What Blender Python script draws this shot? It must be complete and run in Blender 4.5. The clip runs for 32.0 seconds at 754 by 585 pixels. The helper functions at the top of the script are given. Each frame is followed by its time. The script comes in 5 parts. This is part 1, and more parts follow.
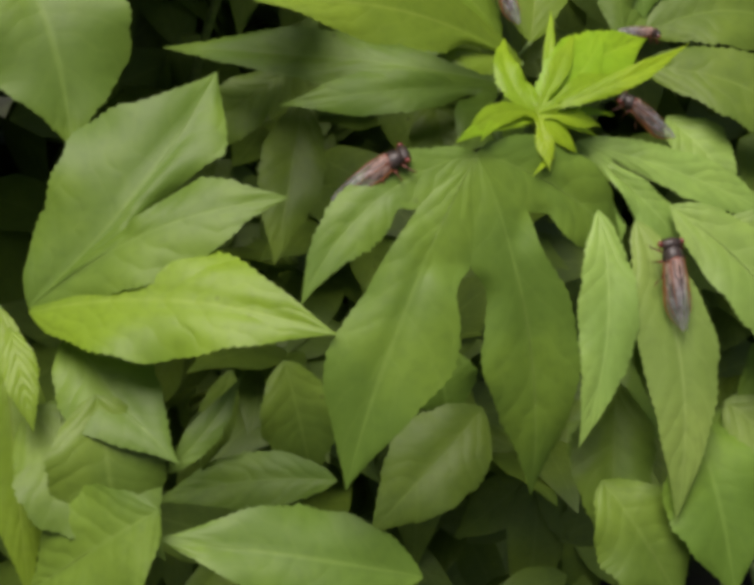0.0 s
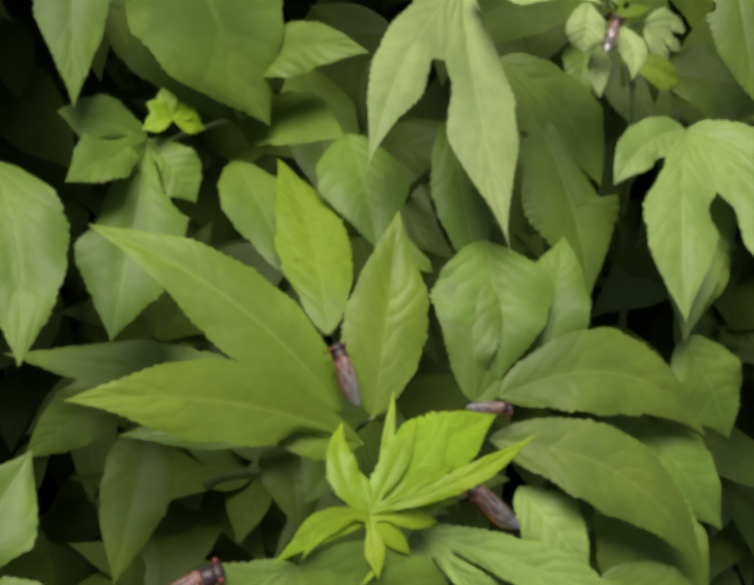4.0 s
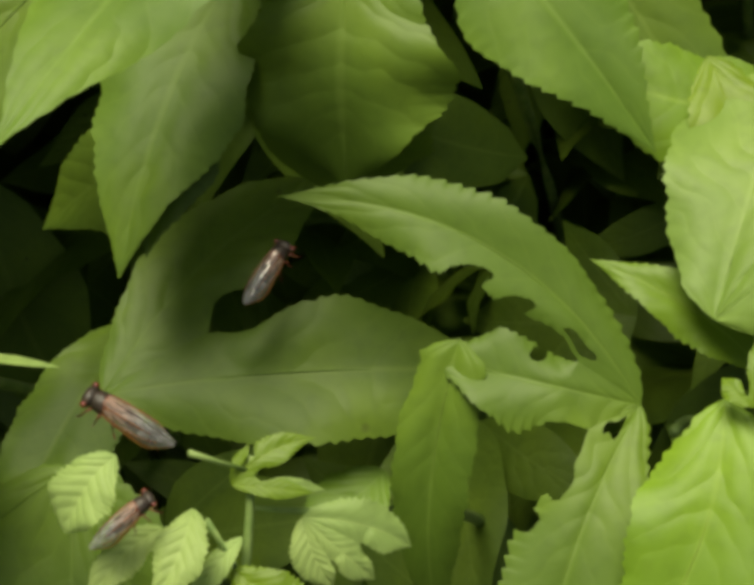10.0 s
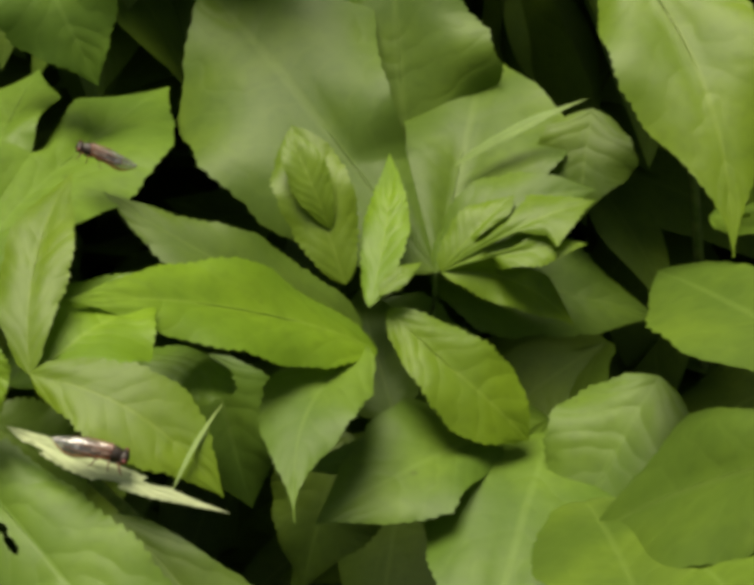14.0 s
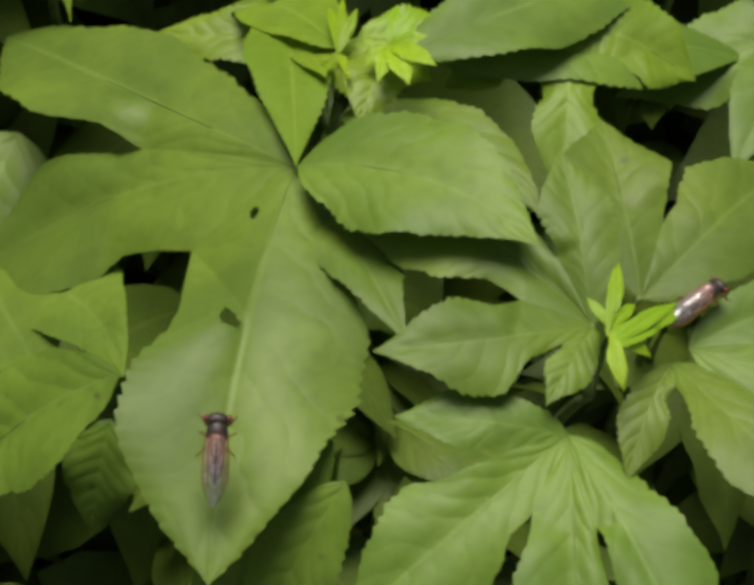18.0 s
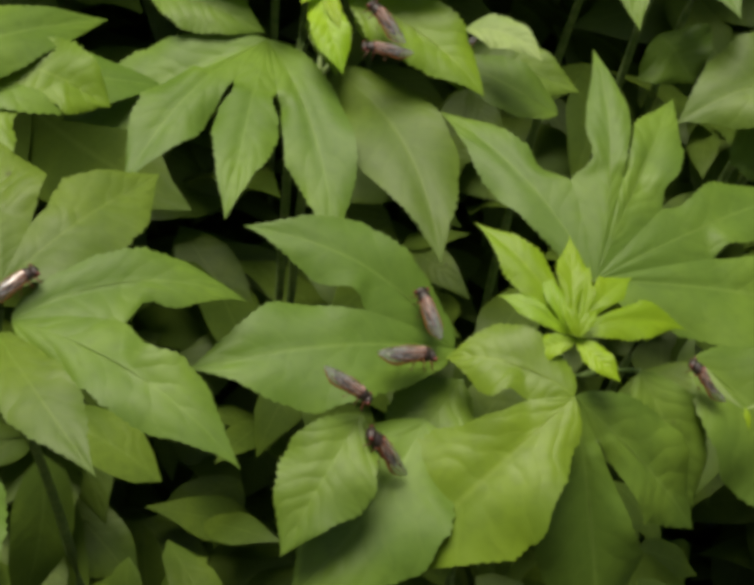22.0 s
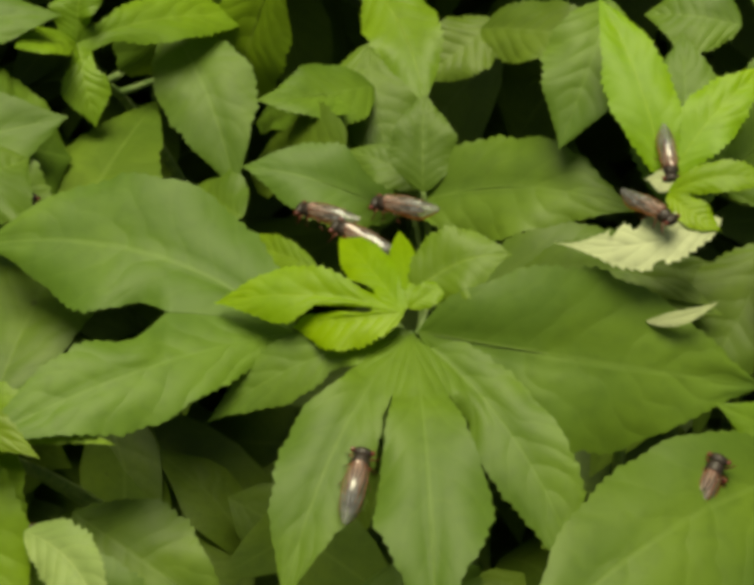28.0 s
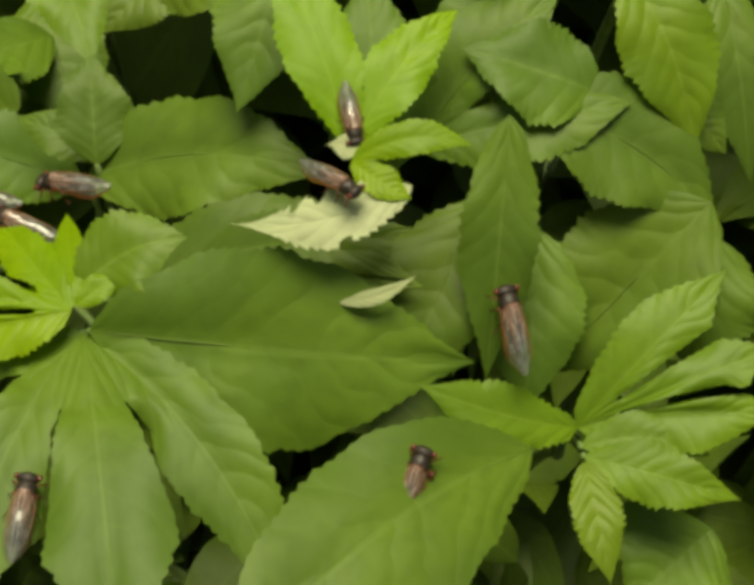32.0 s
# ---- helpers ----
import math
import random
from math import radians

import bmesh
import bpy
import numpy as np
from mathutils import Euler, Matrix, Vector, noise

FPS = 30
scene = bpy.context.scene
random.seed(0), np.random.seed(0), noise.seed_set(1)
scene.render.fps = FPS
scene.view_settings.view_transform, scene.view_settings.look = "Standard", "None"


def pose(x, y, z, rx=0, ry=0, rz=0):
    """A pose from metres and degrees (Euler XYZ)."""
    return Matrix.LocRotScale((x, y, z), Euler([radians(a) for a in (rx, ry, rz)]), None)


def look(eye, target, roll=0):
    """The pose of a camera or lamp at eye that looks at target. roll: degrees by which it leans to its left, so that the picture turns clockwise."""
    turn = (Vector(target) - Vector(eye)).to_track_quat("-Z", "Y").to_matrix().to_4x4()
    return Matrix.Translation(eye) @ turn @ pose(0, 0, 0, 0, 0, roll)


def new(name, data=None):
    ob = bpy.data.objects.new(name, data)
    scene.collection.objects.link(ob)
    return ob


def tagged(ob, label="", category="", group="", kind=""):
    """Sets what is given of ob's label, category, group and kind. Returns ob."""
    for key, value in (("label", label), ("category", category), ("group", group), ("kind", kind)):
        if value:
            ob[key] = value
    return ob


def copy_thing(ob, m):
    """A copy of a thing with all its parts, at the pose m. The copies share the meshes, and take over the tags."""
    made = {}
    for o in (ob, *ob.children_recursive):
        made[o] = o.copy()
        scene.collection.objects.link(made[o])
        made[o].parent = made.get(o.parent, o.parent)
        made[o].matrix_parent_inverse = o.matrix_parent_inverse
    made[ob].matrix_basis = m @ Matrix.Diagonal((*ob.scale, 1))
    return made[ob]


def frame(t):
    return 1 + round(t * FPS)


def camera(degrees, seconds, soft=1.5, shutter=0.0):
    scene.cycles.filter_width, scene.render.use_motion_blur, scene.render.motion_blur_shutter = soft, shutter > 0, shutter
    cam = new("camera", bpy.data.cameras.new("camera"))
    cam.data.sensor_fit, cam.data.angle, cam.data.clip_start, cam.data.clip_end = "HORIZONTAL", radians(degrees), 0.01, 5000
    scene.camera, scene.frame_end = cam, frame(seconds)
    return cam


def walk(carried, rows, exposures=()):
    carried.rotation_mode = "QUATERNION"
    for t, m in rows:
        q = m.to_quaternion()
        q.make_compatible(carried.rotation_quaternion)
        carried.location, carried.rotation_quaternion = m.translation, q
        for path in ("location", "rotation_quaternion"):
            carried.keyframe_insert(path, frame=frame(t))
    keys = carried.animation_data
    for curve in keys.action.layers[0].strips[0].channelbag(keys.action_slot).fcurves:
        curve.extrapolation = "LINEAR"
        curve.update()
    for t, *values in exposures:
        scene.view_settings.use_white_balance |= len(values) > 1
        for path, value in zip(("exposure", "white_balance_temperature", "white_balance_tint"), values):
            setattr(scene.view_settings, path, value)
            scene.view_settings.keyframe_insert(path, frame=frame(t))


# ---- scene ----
cam = camera(25.0, 32.0, soft=4.8)
PATH = [
    (0, (-0.0905, -0.0261, 1.2673), (0.0525, 0.4847, 0.9870), -3.53),
    (0.5, (-0.0838, -0.0230, 1.2801), (0.0778, 0.4817, 0.9988), -3.23),
    (1, (-0.0841, -0.0204, 1.2853), (0.0897, 0.4854, 1.0132), -3.06),
    (1.5, (-0.0816, -0.0206, 1.2840), (0.1031, 0.4867, 1.0223), -2.49),
    (2, (-0.0801, -0.0186, 1.2839), (0.1056, 0.4939, 1.0332), -2.74),
    (2.5, (-0.0834, -0.0126, 1.2841), (0.1083, 0.5037, 1.0460), -3.02),
    (4.5, (0.0248, 0.0822, 1.3883), (0.1708, 0.5888, 1.1019), -0.41),
    (5, (0.0626, 0.1128, 1.3875), (0.2111, 0.6264, 1.1152), -2.14),
    (5.5, (0.1253, 0.1644, 1.3850), (0.2547, 0.6898, 1.1257), -2.85),
    (6, (0.1732, 0.2300, 1.3911), (0.2769, 0.7654, 1.1409), -2.55),
    (6.5, (0.1972, 0.2607, 1.3686), (0.2668, 0.7932, 1.1011), -2.53),
    (7, (0.2360, 0.2866, 1.3661), (0.2639, 0.8205, 1.0938), -0.39),
    (7.5, (0.2809, 0.3000, 1.3700), (0.2757, 0.8348, 1.0982), 2.50),
    (8, (0.3125, 0.3041, 1.3739), (0.2930, 0.8318, 1.0891), 4.59),
    (8.5, (0.3367, 0.3087, 1.3723), (0.2944, 0.8310, 1.0801), 5.42),
    (9, (0.3571, 0.3212, 1.3781), (0.2793, 0.8402, 1.0871), 5.62),
    (9.5, (0.3825, 0.3408, 1.3746), (0.2760, 0.8497, 1.0752), 5.58),
    (10, (0.4127, 0.3694, 1.3870), (0.2614, 0.8705, 1.0938), 6.43),
    (10.5, (0.4359, 0.3907, 1.4104), (0.2468, 0.8936, 1.1433), 5.99),
    (11, (0.4492, 0.4060, 1.4159), (0.2291, 0.9177, 1.1929), 5.56),
    (11.5, (0.4746, 0.4055, 1.4213), (0.2283, 0.9185, 1.2313), 6.32),
    (12, (0.4880, 0.4083, 1.4254), (0.2258, 0.9223, 1.2608), 6.32),
    (12.5, (0.4921, 0.4083, 1.4266), (0.2311, 0.9274, 1.2770), 6.13),
    (13, (0.4935, 0.4099, 1.4294), (0.2518, 0.9398, 1.2850), 6.09),
    (13.5, (0.5026, 0.4055, 1.4321), (0.2868, 0.9488, 1.2970), 6.08),
    (14, (0.5078, 0.3998, 1.4349), (0.3278, 0.9584, 1.3104), 5.81),
    (14.5, (0.5108, 0.3973, 1.4349), (0.3652, 0.9667, 1.3139), 5.82),
    (15, (0.5156, 0.3958, 1.4333), (0.4068, 0.9715, 1.3039), 5.82),
    (15.5, (0.5190, 0.3912, 1.4356), (0.4360, 0.9699, 1.3005), 5.76),
    (17.5, (0.5289, 0.3847, 1.4341), (0.5470, 0.9590, 1.2614), 5.34),
    (18, (0.5341, 0.3285, 1.4540), (0.5667, 0.8973, 1.2659), 5.31),
    (18.5, (0.5463, 0.2250, 1.4896), (0.5875, 0.7920, 1.2979), 5.08),
    (19, (0.5695, 0.2250, 1.4947), (0.6228, 0.7917, 1.3049), 5.22),
    (19.5, (0.5940, 0.2241, 1.4959), (0.6479, 0.7914, 1.3079), 5.15),
    (20, (0.6188, 0.2261, 1.4939), (0.6749, 0.7925, 1.3038), 4.86),
    (20.5, (0.6455, 0.2188, 1.4925), (0.7041, 0.7840, 1.3000), 4.92),
    (21, (0.6706, 0.2154, 1.4934), (0.7256, 0.7828, 1.3061), 5.15),
    (21.5, (0.7002, 0.2062, 1.4957), (0.7402, 0.7763, 1.3129), 5.05),
    (22, (0.7221, 0.1990, 1.4996), (0.7676, 0.7686, 1.3164), 4.38),
    (22.5, (0.7499, 0.2084, 1.5024), (0.8114, 0.7758, 1.3175), 3.75),
    (23, (0.7822, 0.2534, 1.5087), (0.8308, 0.8232, 1.3273), 3.80),
    (23.5, (0.8089, 0.2907, 1.5166), (0.8349, 0.8640, 1.3416), 3.71),
    (24, (0.8363, 0.3221, 1.5290), (0.8443, 0.8966, 1.3562), 3.74),
    (24.5, (0.8586, 0.3427, 1.5397), (0.8554, 0.9175, 1.3677), 4.07),
    (26.5, (0.9643, 0.4374, 1.6188), (0.8614, 0.9880, 1.4037), 7.74),
    (27, (0.9676, 0.4623, 1.6395), (0.8569, 1.0047, 1.4080), 8.76),
    (27.5, (0.9623, 0.5101, 1.6506), (0.8390, 1.0407, 1.3990), 9.19),
    (28, (0.9498, 0.5533, 1.6560), (0.8508, 1.0844, 1.3951), 11.64),
    (28.5, (0.9324, 0.5863, 1.6641), (0.8618, 1.1145, 1.3883), 13.61),
    (29, (0.9328, 0.6053, 1.6685), (0.8867, 1.1334, 1.3875), 14.43),
    (29.5, (0.9351, 0.6139, 1.6710), (0.9003, 1.1383, 1.3815), 13.60),
    (30, (0.9291, 0.6274, 1.6721), (0.8903, 1.1481, 1.3765), 13.60),
    (30.5, (0.9281, 0.6282, 1.6672), (0.8943, 1.1488, 1.3708), 12.87),
    (31, (0.9378, 0.6244, 1.6661), (0.9048, 1.1469, 1.3730), 11.92),
    (31.5, (0.9553, 0.6198, 1.6648), (0.9293, 1.1461, 1.3779), 11.42),
    (32, (0.9699, 0.6116, 1.6631), (0.9459, 1.1396, 1.3792), 11.09),
]
walk(cam, [(t, look(eye, target, roll)) for t, eye, target, roll in PATH], exposures=[(0.0, 1.33, 6600, 19), (5.0, 1.29, 6450, 22), (7.0, 1.27, 6450, 11), (8.5, 1.29, 6950, 6), (11.0, 1.49, 8000, -6), (13.0, 1.37, 8000, -6), (14.5, 1.34, 6950, 11), (15.0, 1.36, 6600, 14), (19.0, 1.27, 6650, 15), (21.0, 1.2, 6950, 11), (22.5, 1.25, 7000, 9), (24.0, 1.2, 7300, 4), (27.5, 1.08, 8600, -7), (30.0, 1.01, 8600, -7), (32.0, 1.04, 8600, -7)])

# ---- light: bright overcast sky over a hedge side ----
world = bpy.data.worlds.new("overcast_sky")
scene.world = world
world.use_nodes = True
wn, wl = world.node_tree.nodes, world.node_tree.links
sky = wn.new("ShaderNodeTexSky")
sky.sky_type, sky.sun_disc = "NISHITA", False
sky.sun_elevation, sky.sun_rotation = radians(70), radians(206)
sky.air_density, sky.dust_density, sky.ozone_density = 1.0, 4.0, 0.6
wn["Background"].inputs["Strength"].default_value = 0.024
wl.new(sky.outputs["Color"], wn["Background"].inputs["Color"])
sun = new("sun", bpy.data.lights.new("sun", "SUN"))
sun.data.energy, sun.data.angle, sun.data.color = 1.85, radians(34), (1.0, 0.97, 0.88)
sun.matrix_world = look((-0.62, -1.26, 3.9), (0, 0, 0))

# ---- materials ----


def nodes_of(name):
    m = bpy.data.materials.new(name)
    m.use_nodes = True
    return m, m.node_tree.nodes, m.node_tree.links, m.node_tree.nodes["Principled BSDF"]


def math_node(n, l, op, a, b=None, c=None):
    k = n.new("ShaderNodeMath")
    k.operation = op
    for slot, v in enumerate((a, b, c)):
        if v is None:
            continue
        if isinstance(v, (int, float)):
            k.inputs[slot].default_value = v
        else:
            l.new(v, k.inputs[slot])
    return k.outputs[0]


def mix_rgb(n, l, fac, a, b, blend="MIX"):
    k = n.new("ShaderNodeMix")
    k.data_type, k.blend_type = "RGBA", blend
    for slot, v in ((0, fac), (6, a), (7, b)):
        if isinstance(v, (int, float)):
            k.inputs[slot].default_value = v
        elif isinstance(v, tuple):
            k.inputs[slot].default_value = (*v, 1)
        else:
            l.new(v, k.inputs[slot])
    return k.outputs[2]


def ramp(n, l, value, lo, hi, a=0.0, b=1.0):
    k = n.new("ShaderNodeMapRange")
    k.interpolation_type = "SMOOTHSTEP"
    l.new(value, k.inputs[0])
    for slot, v in ((1, lo), (2, hi), (3, a), (4, b)):
        k.inputs[slot].default_value = v
    return k.outputs[0]


def leaf_material(name, base, vein, fresh, rough=0.5, see_through=0.14, relief=0.3):
    """A thin leaf: midrib and side veins along its own length, blotches, and light that comes through the blade."""
    m, n, l, p = nodes_of(name)
    uv = n.new("ShaderNodeUVMap").outputs[0]
    sep = n.new("ShaderNodeSeparateXYZ")
    l.new(uv, sep.inputs[0])
    along, across = sep.outputs[0], math_node(n, l, "ABSOLUTE", math_node(n, l, "MULTIPLY_ADD", sep.outputs[1], 2.0, -1.0))
    rib = ramp(n, l, across, 0.015, 0.07, 1.0, 0.0)
    geo = n.new("ShaderNodeTexCoord").outputs["Object"]
    warp = n.new("ShaderNodeTexNoise")
    l.new(geo, warp.inputs["Vector"])
    warp.inputs["Scale"].default_value = 45.0
    slant = math_node(n, l, "MULTIPLY_ADD", across, -1.7, math_node(n, l, "MULTIPLY", along, 8.0))
    slant = math_node(n, l, "MULTIPLY_ADD", warp.outputs[0], 2.6, slant)
    wave = math_node(n, l, "PINGPONG", slant, 0.5)
    side = ramp(n, l, wave, 0.0, 0.10, 1.0, 0.0)
    puff = math_node(n, l, "SINE", math_node(n, l, "MULTIPLY", wave, 3.14159))
    info = n.new("ShaderNodeObjectInfo").outputs["Random"]
    big, fine = n.new("ShaderNodeTexNoise"), n.new("ShaderNodeTexNoise")
    for k, s, d in ((big, 22.0, 3.0), (fine, 260.0, 4.0)):
        l.new(geo, k.inputs["Vector"])
        k.inputs["Scale"].default_value, k.inputs["Detail"].default_value = s, d
    puff = math_node(n, l, "MULTIPLY", puff, ramp(n, l, big.outputs[0], 0.36, 0.64, 0.25, 1.25))
    tone = mix_rgb(n, l, ramp(n, l, big.outputs[0], 0.38, 0.66), base, fresh)
    tone = mix_rgb(n, l, ramp(n, l, fine.outputs[0], 0.4, 0.75, 0.0, 0.22), tone, tuple(0.55 * v for v in base))
    tone = mix_rgb(n, l, math_node(n, l, "MULTIPLY", side, 0.08), tone, vein)
    tone = mix_rgb(n, l, math_node(n, l, "MULTIPLY", rib, 0.28), tone, vein)
    speck = n.new("ShaderNodeTexVoronoi")
    l.new(geo, speck.inputs["Vector"])
    speck.inputs["Scale"].default_value = 48.0
    spot = math_node(n, l, "MULTIPLY", ramp(n, l, speck.outputs["Distance"], 0.03, 0.09, 1.0, 0.0), ramp(n, l, big.outputs[0], 0.5, 0.62))
    tone = mix_rgb(n, l, math_node(n, l, "MULTIPLY", spot, 0.55), tone, (0.05, 0.045, 0.015))
    hue = n.new("ShaderNodeHueSaturation")
    l.new(tone, hue.inputs["Color"])
    l.new(math_node(n, l, "MULTIPLY_ADD", info, 0.012, 0.494), hue.inputs["Hue"])
    l.new(math_node(n, l, "MULTIPLY_ADD", info, 0.22, 0.89), hue.inputs["Value"])
    col = hue.outputs[0]
    l.new(col, p.inputs["Base Color"])
    p.inputs["Roughness"].default_value = rough
    p.inputs["Specular IOR Level"].default_value = 0.3
    lump = math_node(n, l, "MULTIPLY_ADD", puff, 0.55, math_node(n, l, "MULTIPLY", fine.outputs[0], 0.35))
    lump = math_node(n, l, "SUBTRACT", lump, math_node(n, l, "MULTIPLY", rib, 0.2))
    bump = n.new("ShaderNodeBump")
    bump.inputs["Strength"].default_value, bump.inputs["Distance"].default_value = relief, 0.0011
    l.new(lump, bump.inputs["Height"])
    l.new(bump.outputs[0], p.inputs["Normal"])
    glow = n.new("ShaderNodeBsdfTranslucent")
    l.new(mix_rgb(n, l, 1.0, col, (1.25, 1.2, 0.55), "MULTIPLY"), glow.inputs["Color"])
    l.new(bump.outputs[0], glow.inputs["Normal"])
    both = n.new("ShaderNodeMixShader")
    both.inputs[0].default_value = see_through
    l.new(p.outputs[0], both.inputs[1])
    l.new(glow.outputs[0], both.inputs[2])
    l.new(both.outputs[0], n["Material Output"].inputs["Surface"])
    return m


def plain_material(name, a, b, scale, rough, bump_height=0.0005, metal=0.0, coat=0.0):
    m, n, l, p = nodes_of(name)
    geo = n.new("ShaderNodeTexCoord").outputs["Object"]
    k = n.new("ShaderNodeTexNoise")
    l.new(geo, k.inputs["Vector"])
    k.inputs["Scale"].default_value, k.inputs["Detail"].default_value = scale, 5.0
    l.new(mix_rgb(n, l, ramp(n, l, k.outputs[0], 0.35, 0.68), a, b), p.inputs["Base Color"])
    p.inputs["Roughness"].default_value, p.inputs["Metallic"].default_value = rough, metal
    p.inputs["Coat Weight"].default_value = coat
    bump = n.new("ShaderNodeBump")
    bump.inputs["Strength"].default_value, bump.inputs["Distance"].default_value = 0.5, bump_height
    l.new(k.outputs[0], bump.inputs["Height"])
    l.new(bump.outputs[0], p.inputs["Normal"])
    return m


def wing_material():
    """Glassy wing: pinkish near the root, grey towards the tip, amber veins and an orange lower edge."""
    m, n, l, p = nodes_of("cicada_wing")
    uv = n.new("ShaderNodeUVMap").outputs[0]
    k = n.new("ShaderNodeTexVoronoi")
    k.feature = "DISTANCE_TO_EDGE"
    scale = n.new("ShaderNodeVectorMath")
    scale.operation = "MULTIPLY"
    scale.inputs[1].default_value = (6.0, 4.0, 1.0)
    l.new(uv, scale.inputs[0])
    l.new(scale.outputs[0], k.inputs["Vector"])
    k.inputs["Scale"].default_value = 1.0
    vein = ramp(n, l, k.outputs["Distance"], 0.015, 0.06, 0.6, 0.0)
    sep = n.new("ShaderNodeSeparateXYZ")
    l.new(uv, sep.inputs[0])
    edge = math_node(n, l, "MAXIMUM", ramp(n, l, sep.outputs[1], 0.80, 0.9), ramp(n, l, sep.outputs[1], 0.03, 0.10, 0.8, 0.0))
    rim = math_node(n, l, "MAXIMUM", edge, vein)
    film = mix_rgb(n, l, ramp(n, l, sep.outputs[0], 0.1, 0.6), (0.60, 0.40, 0.33), (0.34, 0.34, 0.34))
    cloud = n.new("ShaderNodeTexNoise")
    l.new(scale.outputs[0], cloud.inputs["Vector"])
    cloud.inputs["Scale"].default_value = 0.8
    film = mix_rgb(n, l, ramp(n, l, cloud.outputs[0], 0.42, 0.6, 0.0, 0.6), film, (0.07, 0.055, 0.05))
    low = ramp(n, l, sep.outputs[1], 0.74, 0.88)
    film = mix_rgb(n, l, low, film, (0.26, 0.085, 0.025))
    l.new(mix_rgb(n, l, vein, film, (0.035, 0.016, 0.012)), p.inputs["Base Color"])
    p.inputs["Roughness"].default_value = 0.2
    p.inputs["Specular IOR Level"].default_value = 0.9
    p.inputs["Coat Weight"].default_value, p.inputs["Coat Roughness"].default_value = 1.0, 0.16
    clear = n.new("ShaderNodeBsdfTransparent")
    both = n.new("ShaderNodeMixShader")
    l.new(math_node(n, l, "MULTIPLY_ADD", rim, 0.38, 0.56), both.inputs[0])
    l.new(clear.outputs[0], both.inputs[1])
    l.new(p.outputs[0], both.inputs[2])
    l.new(both.outputs[0], n["Material Output"].inputs["Surface"])
    return m


MATURE = leaf_material("mature_leaf", (0.094, 0.164, 0.020), (0.20, 0.30, 0.06), (0.140, 0.226, 0.025))
LIGHT = leaf_material("light_leaf", (0.165, 0.265, 0.050), (0.32, 0.44, 0.13), (0.22, 0.33, 0.065), relief=0.4)
YOUNG = leaf_material("young_leaf", (0.136, 0.228, 0.017), (0.28, 0.39, 0.06), (0.188, 0.296, 0.020), 0.45, 0.2, 0.3)
BUD = leaf_material("bud_leaf", (0.200, 0.345, 0.012), (0.32, 0.46, 0.04), (0.275, 0.42, 0.014), 0.45, 0.25, 0.25)
PALE = leaf_material("pale_leaf", (0.25, 0.36, 0.11), (0.44, 0.55, 0.20), (0.34, 0.45, 0.15), 0.55, 0.25, 0.3)
WITHERED = leaf_material("withered_leaf", (0.44, 0.50, 0.26), (0.62, 0.66, 0.42), (0.56, 0.60, 0.36), 0.6, 0.2, 0.3)
STEM = plain_material("green_stem", (0.12, 0.20, 0.05), (0.21, 0.29, 0.09), 160.0, 0.55)
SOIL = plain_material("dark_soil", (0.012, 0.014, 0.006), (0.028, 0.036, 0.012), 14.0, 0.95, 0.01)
SHELL = plain_material("black_shell", (0.016, 0.012, 0.011), (0.05, 0.032, 0.024), 900.0, 0.5, 0.0003, 0.0, 0.1)
RUST = plain_material("rust_leg", (0.09, 0.022, 0.012), (0.16, 0.042, 0.016), 500.0, 0.45, 0.0001)
EYE = plain_material("red_eye", (0.11, 0.014, 0.01), (0.18, 0.03, 0.018), 800.0, 0.35, 0.0001, 0.0, 0.6)
VEIN = plain_material("amber_vein", (0.15, 0.05, 0.016), (0.26, 0.09, 0.022), 600.0, 0.4, 0.0001)
WING = wing_material()

# ---- builders ----
FACE = Vector((0.0, -0.72, 0.69)).normalized()


def part(name, data, material, parent, label=""):
    """One mesh object under a thing or a part; data is a mesh in the world's axes, seen from the parent."""
    ob = new(name, data)
    if not data.materials:
        data.materials.append(material)
    ob.parent = parent
    if label:
        ob["label"] = label
    return ob


def mesh_of(name, verts, faces, uvs=None, smooth=True):
    me = bpy.data.meshes.new(name)
    me.from_pydata(verts, [], faces)
    if smooth:
        me.polygons.foreach_set("use_smooth", [True] * len(me.polygons))
    if uvs is not None:
        layer = me.uv_layers.new(name="UVMap")
        idx = np.zeros(len(me.loops), dtype=np.int32)
        me.loops.foreach_get("vertex_index", idx)
        layer.data.foreach_set("uv", np.asarray(uvs, dtype=np.float32)[idx].ravel())
    me.update()
    return me


def width_at(s, peak, foot, tip=0.48):
    """The outline of a blade: a rounded foot, full shoulders and a drawn-out tip."""
    if s < peak:
        return foot * min(s / 0.06, 1.0) ** 0.7 * (1 - s / peak) + (1 - foot * (1 - s / peak)) * math.sin(0.5 * math.pi * s / peak) ** 0.85
    u = (s - peak) / (1 - peak)
    return (1 - tip) * (1 - u ** (2.6 - 0.8 * tip)) + tip * 0.5 * (1 + math.cos(math.pi * u ** 1.1))


def curve_at(line, s):
    a, k, b = line[:3]
    return a * (1 - s) ** 2 + k * (2 * s * (1 - s)) + b * s ** 2


def spine(base, tip, arch, bend, turn, face):
    """The curved midrib of a blade, and the way its upper side faces."""
    run = tip - base
    way = run.normalized()
    up = face - way * face.dot(way)
    if up.length < 0.15:
        up = Vector((0, 0, 1)) - way * way.z
    up = Matrix.Rotation(radians(turn), 3, way) @ up.normalized()
    knee = (base + tip) / 2 + up * (arch * run.length * 2) + way.cross(up) * (bend * run.length * 2)
    return base, knee, tip, up


